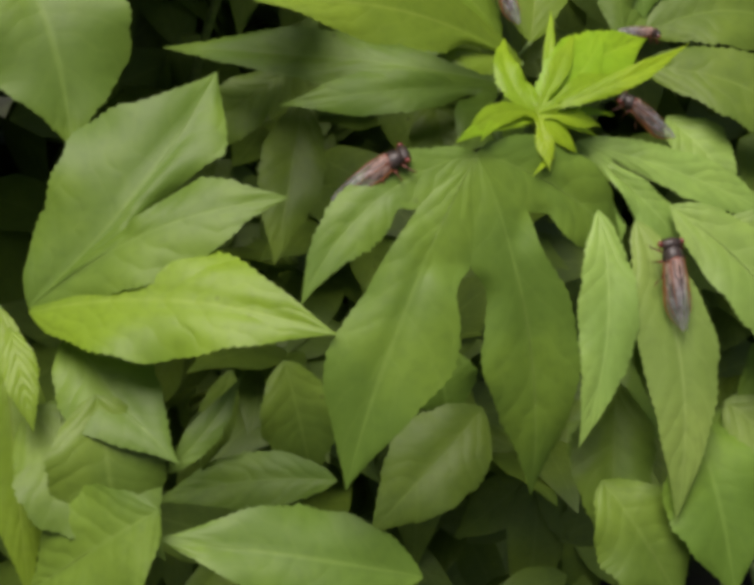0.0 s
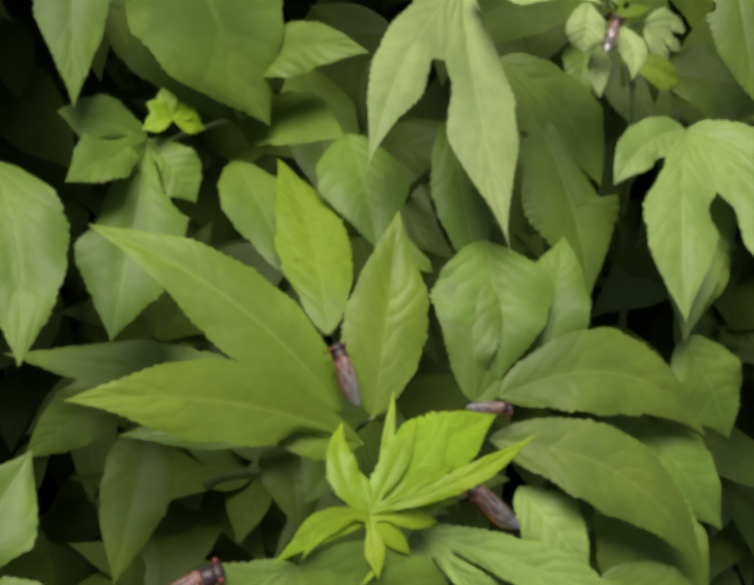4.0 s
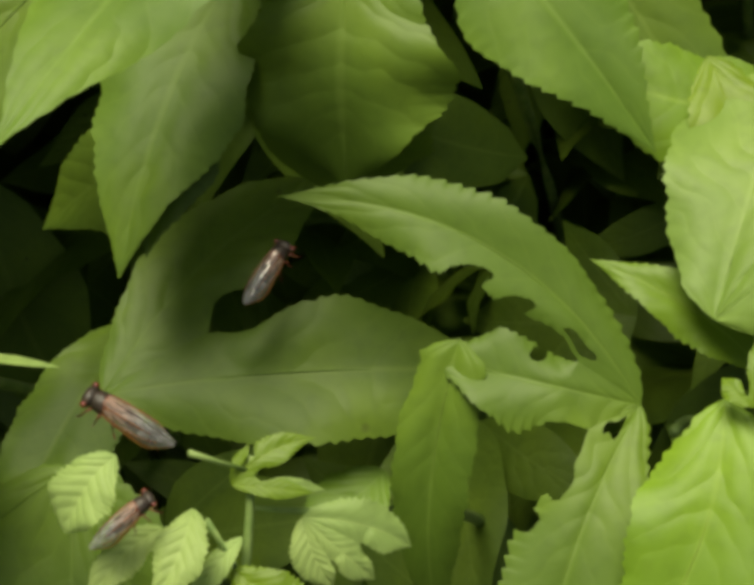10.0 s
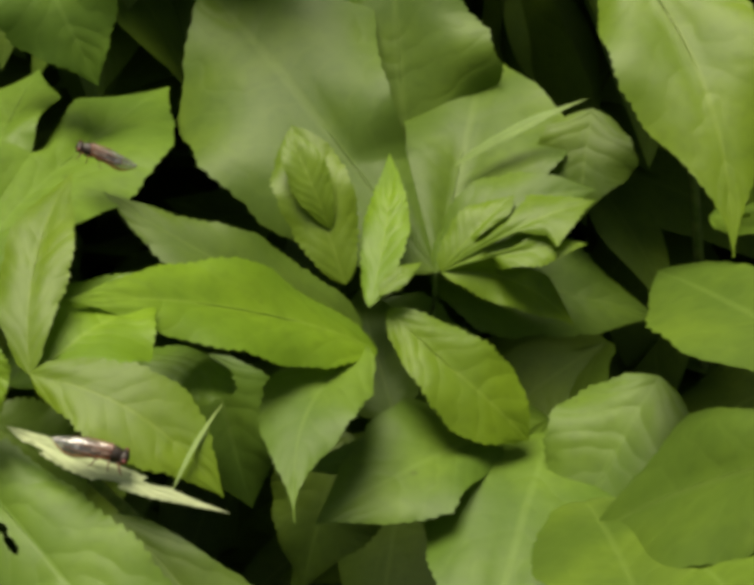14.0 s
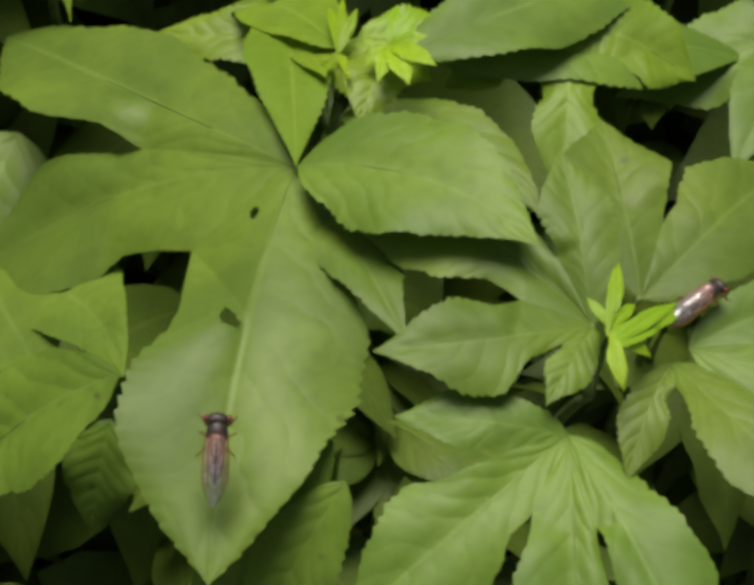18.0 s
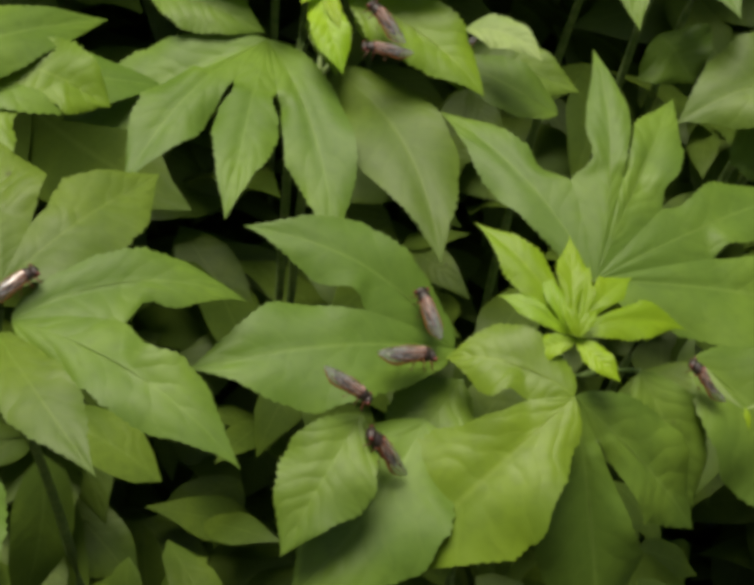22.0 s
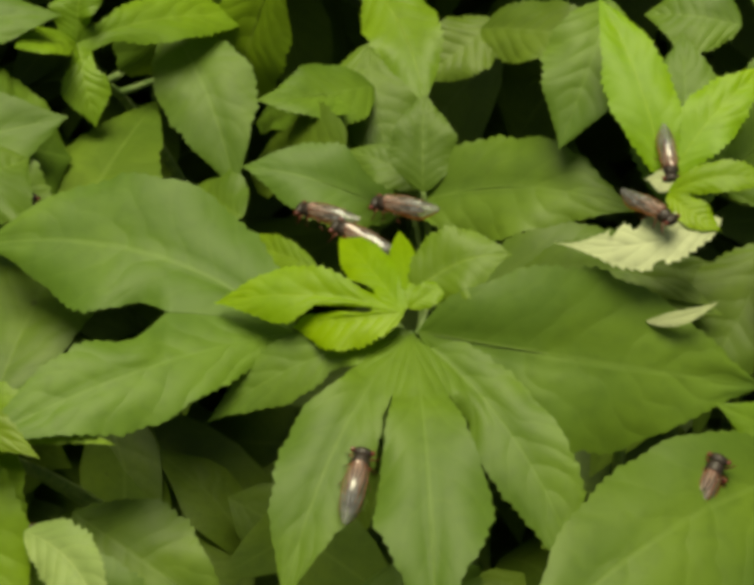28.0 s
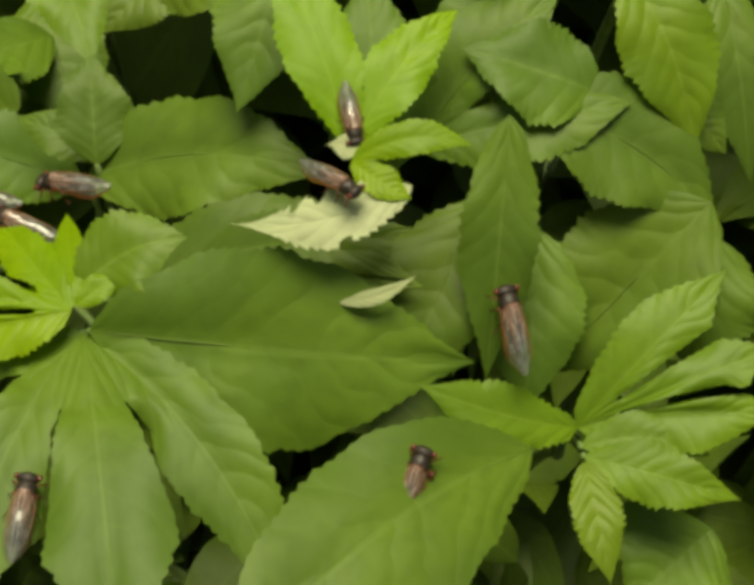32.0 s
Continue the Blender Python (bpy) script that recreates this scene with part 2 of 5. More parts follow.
def add_blade(verts, faces, uvs, line, width, peak=0.36, foot=0.12, rows=54, half=4, teeth=16, rng=random, fold=0.34, holes=(), mates=(None, None), end=0.48):
    """One blade along its midrib. mates: on either side a neighbouring lobe and how far the blade between the two reaches."""
    base, knee, tip, up = line
    long = (tip - base).length
    start, phase, wob = len(verts), rng.random() * 6.28, rng.uniform(0.6, 1.3)
    for i in range(rows + 1):
        s = i / rows
        r = s * long
        centre = curve_at(line, s)
        tang = ((knee - base) * (1 - s) + (tip - knee) * s).normalized()
        sd = tang.cross(up).normalized()
        nn = sd.cross(tang)
        hw = 0.5 * width * max(width_at(s, peak, foot, end), 0.012)
        rims, bound, jag = [], [], []
        for k, sign in enumerate((-1, 1)):
            reach = hw * (1 + 0.04 * math.sin(s * (9.0 - k) + (1 + 1.1 * k) * phase))
            tooth = 0.0
            if teeth:
                tooth = min(0.17, 0.0017 / (hw + 0.004)) * (0.5 - ((s * teeth + 0.5 * k) % 1.0)) * (0.5 + 0.8 * math.sin(7 * s + phase) ** 2)
                reach *= 1 + 0.05 * math.sin(s * 23 + 3 * phase + sign) * math.sin(s * 11 + phase)
            held = 0.0
            if mates[k]:
                other, web = mates[k]
                far = (other[2] - other[0]).length
                between = (curve_at(other, min(r / far, 1.0)) - centre) / 2
                between -= up * (0.05 * between.length)
                held = 1.0 if r <= web else math.exp(-((r - web) / (0.022 * long)) ** 1.3)
                reach *= 1 - 0.4 * math.exp(-(max(r - web, 0.0) / (0.13 * long)) ** 2)
                rim = sd * (sign * reach * (1 - held)) + between * held
                room = between.length - (0.0004 + 0.04 * (r - web)) + 0.02 * max(0.0, r / far - 0.75)
                if r > web and r < far and rim.length > room:
                    rim *= max(room, 0.15 * rim.length) / rim.length
            else:
                rim = sd * (sign * reach)
            rims.append(rim)
            bound.append(held)
            jag.append(tooth * (1 - held))
        for j in range(-half, half + 1):
            v = j / half
            a, k = abs(v), int(v > 0)
            lift = fold * hw * (a - 0.95 * a * a) * (1 - 0.6 * bound[k])
            lift += (0.11 * wob * hw * a * a * math.sin(s * 13 + phase + 1.3 * k) - 0.07 * hw * math.sin(s * 5 + phase) * v) * (1 - bound[k])
            lift += 0.05 * hw * math.sin(s * 7 + 2 * phase) * math.sin(3 * a + phase) * (1 - a)
            verts.append(centre + rims[k] * (a * (1 + jag[k] * max(0.0, 2.5 * a - 1.5))) + nn * lift)
            uvs.append((s, v * 0.5 + 0.5))
    wide = 2 * half + 1
    for i in range(rows):
        for j in range(wide - 1):
            s, v = (i + 0.5) / rows, (j + 0.5) / half - 1
            if any(((s - hs) / hl) ** 2 + ((v - hv) / hw_) ** 2 < 0.8 + 0.5 * math.sin(40 * s + 9 * v) for hs, hv, hl, hw_ in holes):
                continue
            a = start + i * wide + j
            faces.append((a, a + 1, a + wide + 1, a + wide))


def tube(verts, faces, points, radii, sides=7):
    """A round tapering rod along points."""
    start = len(verts)
    for i, p in enumerate(points):
        p = Vector(p)
        tang = (Vector(points[min(i + 1, len(points) - 1)]) - Vector(points[max(i - 1, 0)])).normalized()
        a = tang.orthogonal().normalized()
        b = tang.cross(a)
        for k in range(sides):
            ang = 2 * math.pi * k / sides
            verts.append(p + (a * math.cos(ang) + b * math.sin(ang)) * radii[i])
    for i in range(len(points) - 1):
        for k in range(sides):
            a, b = start + i * sides + k, start + i * sides + (k + 1) % sides
            faces.append((a, b, b + sides, a + sides))
    faces.append(tuple(start + k for k in reversed(range(sides))))
    faces.append(tuple(start + (len(points) - 1) * sides + k for k in range(sides)))


TONES = {"g": MATURE, "l": LIGHT, "b": BUD, "y": YOUNG, "p": PALE, "w": WITHERED}
JOINTS = []


def plant(top, foot, label, lean=0.03):
    """A stem from the ground to its growing tip; returns the thing, which then takes leaves."""
    thing = tagged(new("giant_ragweed"), label, "plant", "ragweed plants in the thicket")
    thing.location = foot
    a, b = Vector(foot), Vector(top)
    pts = []
    for i in range(25):
        s = 1 - (1 - i / 24) ** 1.6
        p = a.lerp(b, s) + Vector((lean * math.sin(s * 3.1) * (1 - s), 0.38 * math.sin(math.pi * s) ** 0.85, 0))
        pts.append(p - a)
    v, f = [], []
    tube(v, f, pts, [0.0040 * (1 - i / 24) + 0.0016 for i in range(25)], 8)
    part("stem", mesh_of("stem", v, f), STEM, thing)
    thing["stem_points"] = [c for p in pts for c in p]
    return thing


def stem_near(thing, p, rise):
    pts = [Vector(thing["stem_points"][k:k + 3]) for k in range(0, 75, 3)]
    want = p.z - rise
    return min(pts, key=lambda q: abs(q.z - want) + 0.3 * (q - p).length)


def leaf(thing, joint, lobes, tone="g", label="", stalk=True, holes=(), peak=0.42, foot=0.16, rise=0.03, web=0.4, fold=0.28, tip=0.48):
    """A leaf of one or more pointed lobes that spread from its joint, on a thin stalk from the stem.
    A lobe: tip x, y, z, width, then arch, bend and turn. web: how far the blade joins the lobes; a hole: place along and across, half sizes, and its lobe."""
    rng = random.Random(int(abs(joint[0] * 7919 + joint[1] * 104729 + joint[2] * 1299709) * 100))
    joint = Vector(joint)
    o = thing.location
    v, f, uv, lines = [], [], [], []
    for lobe in lobes:
        arch, bend, turn = (list(lobe[4:]) + [0.07, 0.0, 0.0][len(lobe) - 4:])[:3]
        lines.append(spine(joint, Vector(lobe[:3]), arch, bend, turn, FACE))
    east = FACE.cross(Vector((0, 0, 1))).normalized()
    north = east.cross(FACE)
    turns = sorted((math.atan2((q[2] - joint).dot(north), (q[2] - joint).dot(east)), k) for k, q in enumerate(lines))
    mates = [[None, None] for q in lines]
    for (a, k), (b, h) in zip(turns, turns[1:] + [(turns[0][0] + 2 * math.pi, turns[0][1])]):
        if web and k != h and b - a < radians(116):
            la, lb = (lines[k][2] - joint).length, (lines[h][2] - joint).length
            far = min(0.58 * web * (0.5 * min(la, lb) + 0.25 * (la + lb)), 0.8 * min(la, lb))
            mates[k][1], mates[h][0] = (lines[h], far), (lines[k], far)
    many = len(lobes) > 1
    for k, (lobe, line) in enumerate(zip(lobes, lines)):
        torn = [h[:4] for h in holes if (h[4] if len(h) > 4 else 0) == k]
        add_blade(v, f, uv, line, lobe[3], 0.52 if many else peak, foot if not many or foot != 0.16 else 0.2, 170 if torn else 64, 26 if torn else 5, int(14 + 150 * (line[2] - joint).length), rng, fold, torn, mates[k], tip)
    ob = part("leaf", mesh_of("leaf", [p - joint for p in v], f, uv), TONES[tone], thing, label)
    ob.location = joint - o
    JOINTS.append((joint, Vector(lobes[0][:3])))
    v, f, uv = [], [], []
    for line in lines:
        long = (line[2] - line[0]).length
        if long > 0.04:
            steps = [k / 14 for k in range(14)]
            tube(v, f, [curve_at(line, q * 0.97) - joint - line[3] * 0.0002 for q in steps], [0.00008 + min(0.002 * long, 0.00016) * (1 - q) for q in steps], 5)
            uv += [(q, 0.5) for q in steps for k in range(5)]
    if v:
        part("midrib", mesh_of("midrib", v, f, uv), TONES[tone], ob)
    root = stem_near(thing, joint - o, rise)
    if stalk and (root - joint + o).length < 0.06:
        a, b = joint - o, root
        mid = (a + b) / 2 + Vector((0, 0.55, -0.15)) * (a - b).length
        pts = [a * (1 - s) ** 2 + mid * 2 * s * (1 - s) + b * s * s for s in (0, .17, .34, .5, .67, .84, 1)]
        v, f = [], []
        tube(v, f, pts, [0.0009, 0.0011, 0.0012, 0.0013, 0.0014, 0.0015, 0.0018], 6)
        part("leaf_stalk", mesh_of("leaf_stalk", [p - a for p in v], f), STEM, ob)
    return ob


def shoot(thing, points, thick):
    """A pale green side shoot or leaf stalk through the given places."""
    v, f = [], []
    o = Vector(points[0])
    tube(v, f, [Vector(p) - o for p in points], [thick * (0.6 + 0.5 * k / (len(points) - 1)) for k in range(len(points))], 8)
    ob = part("shoot", mesh_of("shoot", v, f), STEM, thing)
    ob.location = o - thing.location


# ---- ground ----
me = bpy.data.meshes.new("ground")
bm = bmesh.new()
bmesh.ops.create_grid(bm, x_segments=60, y_segments=60, size=3.0)
for v in bm.verts:
    v.co.z = 0.03 * noise.noise(v.co * 3.0) + 0.012 * noise.noise(v.co * 14.0)
    edge = max(abs(v.co.x), abs(v.co.y))
    if edge > 2.95:
        v.co.x, v.co.y, v.co.z = v.co.x * 60, v.co.y * 60, 0
bm.to_mesh(me)
bm.free()
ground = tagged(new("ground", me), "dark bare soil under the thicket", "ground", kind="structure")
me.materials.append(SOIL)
ground.location = (0.5, 0.8, 0)

DEFAULT_LABEL = "giant ragweed with lobed green leaves on a pale stem"
PLANT_LABELS = dict.fromkeys("ALVBCDEFHGIJKMNOQRSUX", DEFAULT_LABEL)
PLANT_LABELS["A"] = "giant ragweed with bright yellow-green growing tip and cicadas"
PLANT_LABELS["B"] = "wilting ragweed shoot with small folded pale leaflets"
PLANT_LABELS["D"] = "giant ragweed with broad three-lobed chewed leaf and young tip"
PLANT_LABELS["L"] = "giant ragweed with wide smooth lobed leaves, one yellowish"
PLANT_LABELS["V"] = "giant ragweed with a small bright bud and hanging leaves"
PLANT_LABELS["C"] = "giant ragweed with an arching long leaf and chewed lobes"
PLANT_LABELS["E"] = "giant ragweed with a jagged yellow-green fan of young leaves"
PLANT_LABELS["F"] = "giant ragweed with very broad webbed leaves and yellow tip"
PLANT_LABELS["H"] = "giant ragweed with deeply cut palmate leaves and thin bud"
PLANT_LABELS["J"] = "giant ragweed with star-shaped yellow bud above broad leaves"
PLANT_LABELS["M"] = "giant ragweed with bright unfolding tip and two cicadas"
PLANT_LABELS["N"] = "giant ragweed with large palmate leaf and yellow-green young leaflets"
PLANT_LABELS["O"] = "giant ragweed with upright young leaves and pale torn leaf"
PLANT_LABELS["Q"] = "giant ragweed with a spread of yellow-green young leaves"

# ---- the plants ----

A = plant((0.1405, 0.5933, 0.9851), (0.1005, 0.9583, 0.0), PLANT_LABELS["A"])
leaf(A, (0.1317, 0.5304, 1.0256), [(0.1909, 0.5604, 1.0350, 0.0270, 0.07, -0.04)], "b", web=0)
leaf(A, (0.1328, 0.5282, 1.0271), [(0.1699, 0.5569, 1.0435, 0.0129, 0.05, 0.08)], "b", web=0)
leaf(A, (0.1291, 0.5238, 1.0265), [(0.1435, 0.519, 1.0103, 0.0077, 0.07, 0)], "b", web=0)
leaf(A, (0.1300, 0.5286, 1.0255), [(0.1523, 0.5491, 1.0312, 0.011, 0.07, 0)], "b", web=0)
leaf(A, (0.1299, 0.5259, 1.0236), [(0.089, 0.5016, 1.0306, 0.0081, 0.05, 0.06)], "b", web=0)
leaf(A, (0.1296, 0.5275, 1.0251), [(0.1297, 0.5566, 1.046, 0.0113, 0.1, -0.15)], "b", web=0)
leaf(A, (0.1362, 0.5342, 1.0254), [(0.1508, 0.5618, 1.0527, 0.0048, 0.07, 0)], "b", web=0)
leaf(A, (0.1344, 0.5299, 1.0233), [(0.1362, 0.518, 1.01, 0.0084, 0.07, 0)], "b", stalk=False, web=0)
leaf(A, (0.1375, 0.5211, 1.0125), [(0.1196, 0.5055, 1.0107, 0.0025, 0.07, 0)], "b", stalk=False, web=0)
leaf(A, (0.1325, 0.5298, 1.0247), [(0.169, 0.5407, 1.0134, 0.0039, 0.07, 0)], "b", stalk=False, web=0)
leaf(A, (0.1334, 0.5320, 1.0257), [(0.1679, 0.5453, 1.0189, 0.0031, 0.07, 0)], "b", stalk=False, web=0)
leaf(A, (0.1316, 0.5277, 1.0237), [(0.1581, 0.5321, 1.0095, 0.0035, 0.07, 0)], "b", stalk=False, web=0)
leaf(A, (0.1375, 0.5593, 1.0337), [(0.0313, 0.5483, 1.0783, 0.029, 0.06, 0.05), (0.1014, 0.5574, 1.0431, 0.0138, 0.07, 0)], "y")
leaf(A, (0.1335, 0.5702, 1.0417), [(0.0525, 0.6154, 1.1098, 0.0313, 0.05, 0.06)], "y")
leaf(A, (0.1446, 0.5679, 1.0384), [(0.1700, 0.6150, 1.0984, 0.0318, 0.04, 0)], "y")
leaf(A, (0.1349, 0.5931, 1.0617), [(0.1408, 0.6878, 1.0943, 0.0288, 0.05, 0.03)], "y")
leaf(A, (0.1664, 0.6479, 0.9892), [(0.0222, 0.7139, 1.008, 0.0268, 0.05, 0), (0.0603, 0.6521, 0.9957, 0.0223, 0.05, 0), (0.1268, 0.6044, 0.9796, 0.0317, 0.07, 0)], "g", stalk=False)
leaf(A, (0.1892, 0.5637, 1.0225), [(0.2693, 0.5333, 0.9621, 0.0324, 0.1, -0.12)], "g")
leaf(A, (0.1992, 0.5801, 1.0297), [(0.2898, 0.5785, 0.9958, 0.0351, 0.1, -0.16)], "g")
leaf(A, (0.1890, 0.5788, 1.0299), [(0.1994, 0.6214, 1.0739, 0.0259, 0.07, 0), (0.2467, 0.6254, 1.0411, 0.0204, 0.07, 0)], "g")
leaf(A, (0.1000, 0.5093, 1.0220), [(0.0266, 0.4925, 0.9835, 0.0230, 0.06, 0.12), (0.0320, 0.4696, 0.9181, 0.0477, 0.08, 0.035), (0.1072, 0.4796, 0.8897, 0.0390, 0.08, -0.04), (0.1628, 0.5147, 0.9640, 0.0350, 0.06, -0.06)], "g", web=0.58)
leaf(A, (0.1310, 0.5286, 1.0248), [(0.0995, 0.5031, 1.0291, 0.0054, 0.05, 0.1), (0.1594, 0.5374, 1.0143, 0.0025, 0.07, 0), (0.1629, 0.5407, 1.016, 0.0025, 0.07, 0), (0.1542, 0.5325, 1.012, 0.0027, 0.07, 0), (0.1301, 0.5431, 1.0349, 0.0064, 0.07, 0), (0.1326, 0.5162, 1.0114, 0.0045, 0.07, 0)], "b", stalk=False, web=0)
leaf(A, (0.1507, 0.5368, 1.0071), [(0.1833, 0.5117, 0.9692, 0.0347, 0.07, 0), (0.2347, 0.519, 0.964, 0.0197, 0.07, 0), (0.1574, 0.5141, 0.9655, 0.0238, 0.07, 0)], "l")
leaf(A, (0.1493, 0.5136, 0.9886), [(0.124, 0.4717, 0.9122, 0.0234, 0.08, -0.06)], "l")
leaf(A, (0.1647, 0.5120, 0.9818), [(0.1571, 0.4556, 0.8806, 0.0309, 0.07, -0.06)], "l")
leaf(A, (0.1669, 0.5213, 0.9597), [(0.1669, 0.4862, 0.8976, 0.018, 0.06, 0)], "g")
leaf(A, (0.1796, 0.5129, 0.9843), [(0.2261, 0.4636, 0.9042, 0.0346, 0.06, -0.08)], "l")
leaf(A, (0.2035, 0.5141, 0.9721), [(0.2572, 0.4895, 0.9254, 0.0316, 0.06, -0.06)], "l")
leaf(A, (0.2283, 0.5398, 0.9659), [(0.2766, 0.5297, 0.9393, 0.0263, 0.07, 0)], "g")
leaf(A, (0.2003, 0.5596, 1.0007), [(0.2201, 0.5331, 0.9729, 0.0256, 0.07, 0)], "l")
leaf(A, (0.1977, 0.4960, 0.9016), [(0.2281, 0.4682, 0.856, 0.0403, 0.06, -0.05)], "l")
leaf(A, (0.2083, 0.6227, 1.0766), [(0.2014, 0.5847, 1.0342, 0.0482, 0.07, 0)], "g")
leaf(A, (0.2209, 0.5929, 1.0323), [(0.246, 0.63, 1.0692, 0.0314, 0.07, 0)], "g")
leaf(A, (0.2386, 0.5681, 0.9808), [(0.2764, 0.5372, 0.9404, 0.0492, 0.07, 0)], "g")
leaf(A, (0.2324, 0.5167, 0.9331), [(0.2526, 0.4899, 0.8868, 0.0343, 0.07, 0)], "g")
leaf(A, (0.2195, 0.6298, 0.8455), [(0.2266, 0.6067, 0.8068, 0.03, 0.07, 0)], "g", stalk=False)
leaf(A, (0.1564, 0.5101, 0.9132), [(0.1399, 0.4757, 0.8525, 0.0341, 0.06, 0.02)], "g")
leaf(A, (0.1753, 0.4801, 0.9102), [(0.1781, 0.444, 0.8469, 0.0444, 0.06, 0)], "g")
leaf(A, (0.1365, 0.4790, 0.8893), [(0.16, 0.4529, 0.8408, 0.0396, 0.07, 0)], "g")
leaf(A, (0.0606, 0.4734, 0.8680), [(-0.0352, 0.4948, 0.8972, 0.0401, 0.05, 0)], "g")
leaf(A, (0.0562, 0.5831, 0.8437), [(-0.0218, 0.6055, 0.8378, 0.0266, 0.04, 0.05)], "g", stalk=False)
leaf(A, (0.1351, 0.6091, 0.8475), [(0.0711, 0.5874, 0.8081, 0.0444, 0.07, 0)], "g", stalk=False)
leaf(A, (0.1193, 0.6149, 0.8452), [(0.1184, 0.6288, 0.8794, 0.0346, 0.07, 0)], "g", stalk=False)
leaf(A, (0.2021, 0.6147, 0.8367), [(0.1827, 0.5899, 0.7909, 0.04, 0.07, 0)], "g", stalk=False)
leaf(A, (0.1814, 0.6417, 1.0746), [(0.1728, 0.6388, 1.069, 0.0374, 0.07, 0)], "g", stalk=False)
leaf(A, (0.2193, 0.5084, 0.9201), [(0.2272, 0.4789, 0.8649, 0.0418, 0.07, 0)], "g")
leaf(A, (0.1971, 0.4989, 0.8965), [(0.2066, 0.4732, 0.8507, 0.0376, 0.07, 0)], "g")
leaf(A, (0.2382, 0.4920, 0.8894), [(0.2479, 0.4665, 0.8475, 0.0338, 0.07, 0)], "g")
leaf(A, (0.2401, 0.5400, 0.9565), [(0.2486, 0.5125, 0.9221, 0.0428, 0.07, 0)], "g")
leaf(A, (0.1297, 0.5242, 1.0269), [(0.2004, 0.5396, 1.0390, 0.0079, 0.08, 0.05), (0.0920, 0.5039, 1.0293, 0.0089, 0.06, 0.1), (0.1277, 0.5075, 1.0102, 0.0071, 0.06, 0), (0.1670, 0.5389, 1.0319, 0.0112, 0.08, 0), (0.1570, 0.5265, 1.0159, 0.0074, 0.1, 0), (0.1567, 0.5517, 1.0457, 0.0082, 0.05, 0)], "b", web=0.3, stalk=False, tip=0.9)

L = plant((-0.0708, 0.6018, 0.9339), (-0.0908, 0.9668, 0.0), PLANT_LABELS["L"])
leaf(L, (-0.0346, 0.4789, 0.9205), [(-0.0838, 0.4977, 0.8844, 0.0461, 0.06, 0)], "g")
leaf(L, (-0.0472, 0.5160, 0.9505), [(-0.0492, 0.4926, 0.896, 0.0434, 0.07, 0)], "g")
leaf(L, (-0.0644, 0.5459, 0.9751), [(0.0328, 0.5257, 1.0104, 0.0375, 0.07, -0.06), (0.0203, 0.5756, 1.0437, 0.0632, 0.08, 0.06)], "g", web=0.75)
leaf(L, (-0.0647, 0.5446, 0.9738), [(0.036, 0.4818, 0.9752, 0.047, 0.06, -0.05)], "y")
leaf(L, (-0.0450, 0.6219, 1.0908), [(-0.0376, 0.577, 1.0223, 0.064, 0.05, -0.05)], "g")
leaf(L, (-0.0500, 0.5470, 0.9612), [(-0.0236, 0.4925, 0.9288, 0.0374, 0.07, 0.05)], "g", tip=0.6)
leaf(L, (-0.0712, 0.5316, 0.9410), [(-0.0341, 0.4831, 0.8952, 0.0527, 0.07, 0)], "g", tip=0.6)
leaf(L, (-0.0742, 0.5609, 0.9697), [(-0.0844, 0.505, 0.8748, 0.0278, 0.07, 0)], "y")
leaf(L, (-0.0727, 0.5360, 0.9739), [(-0.0718, 0.5086, 0.9443, 0.0126, 0.07, 0)], "y")
leaf(L, (0.0439, 0.6134, 0.8916), [(0.0488, 0.5991, 0.8328, 0.0357, 0.07, 0)], "g", stalk=False)
leaf(L, (0.0192, 0.6094, 0.8945), [(0.0006, 0.6047, 0.8493, 0.017, 0.07, 0)], "g", stalk=False)
leaf(L, (-0.0273, 0.5045, 0.9180), [(0.0085, 0.5192, 0.9459, 0.0112, 0.06, 0.05)], "g", stalk=False, tip=0.8)

V = plant((0.0958, 0.7514, 1.0748), (0.0758, 1.1164, 0.0), PLANT_LABELS["V"])
leaf(V, (0.1353, 0.6658, 0.9824), [(0.1304, 0.6295, 0.9457, 0.029, 0.07, 0)], "g", stalk=False)
leaf(V, (0.0839, 0.7055, 0.9745), [(0.0533, 0.66, 0.9155, 0.0316, 0.07, 0)], "g", stalk=False)
leaf(V, (0.0778, 0.7142, 0.9869), [(0.0251, 0.7193, 0.95, 0.0276, 0.07, 0)], "g", stalk=False)
leaf(V, (0.0236, 0.6539, 1.1232), [(0.0203, 0.587, 1.0723, 0.0393, 0.05, -0.05)], "g")
leaf(V, (0.0897, 0.7015, 1.1037), [(0.0593, 0.638, 1.0484, 0.0452, 0.06, 0), (0.1047, 0.6835, 1.0813, 0.0242, 0.07, 0), (0.0503, 0.6594, 1.1083, 0.0259, 0.07, 0), (0.0537, 0.6969, 1.1228, 0.0241, 0.07, 0)], "g")
leaf(V, (0.0999, 0.7007, 1.1131), [(0.0902, 0.702, 1.12, 0.0085, 0.07, 0), (0.098, 0.7083, 1.1236, 0.0079, 0.07, 0), (0.1117, 0.7087, 1.1123, 0.0086, 0.07, 0), (0.1142, 0.7038, 1.1046, 0.0095, 0.07, 0), (0.0864, 0.694, 1.1116, 0.008, 0.07, 0)], "b", stalk=False, web=0)
leaf(V, (0.1107, 0.7379, 1.2023), [(0.1408, 0.6997, 1.1045, 0.0682, 0.06, 0.05)], "g")
leaf(V, (0.0722, 0.7461, 1.1996), [(0.0586, 0.6806, 1.1301, 0.032, 0.05, 0)], "g")
leaf(V, (0.0787, 0.7467, 1.1514), [(0.1366, 0.7371, 1.0904, 0.0322, 0.07, 0)], "g")
leaf(V, (0.1326, 0.7132, 1.1233), [(0.1793, 0.6828, 1.1378, 0.0240, 0.05, -0.1)], "g")
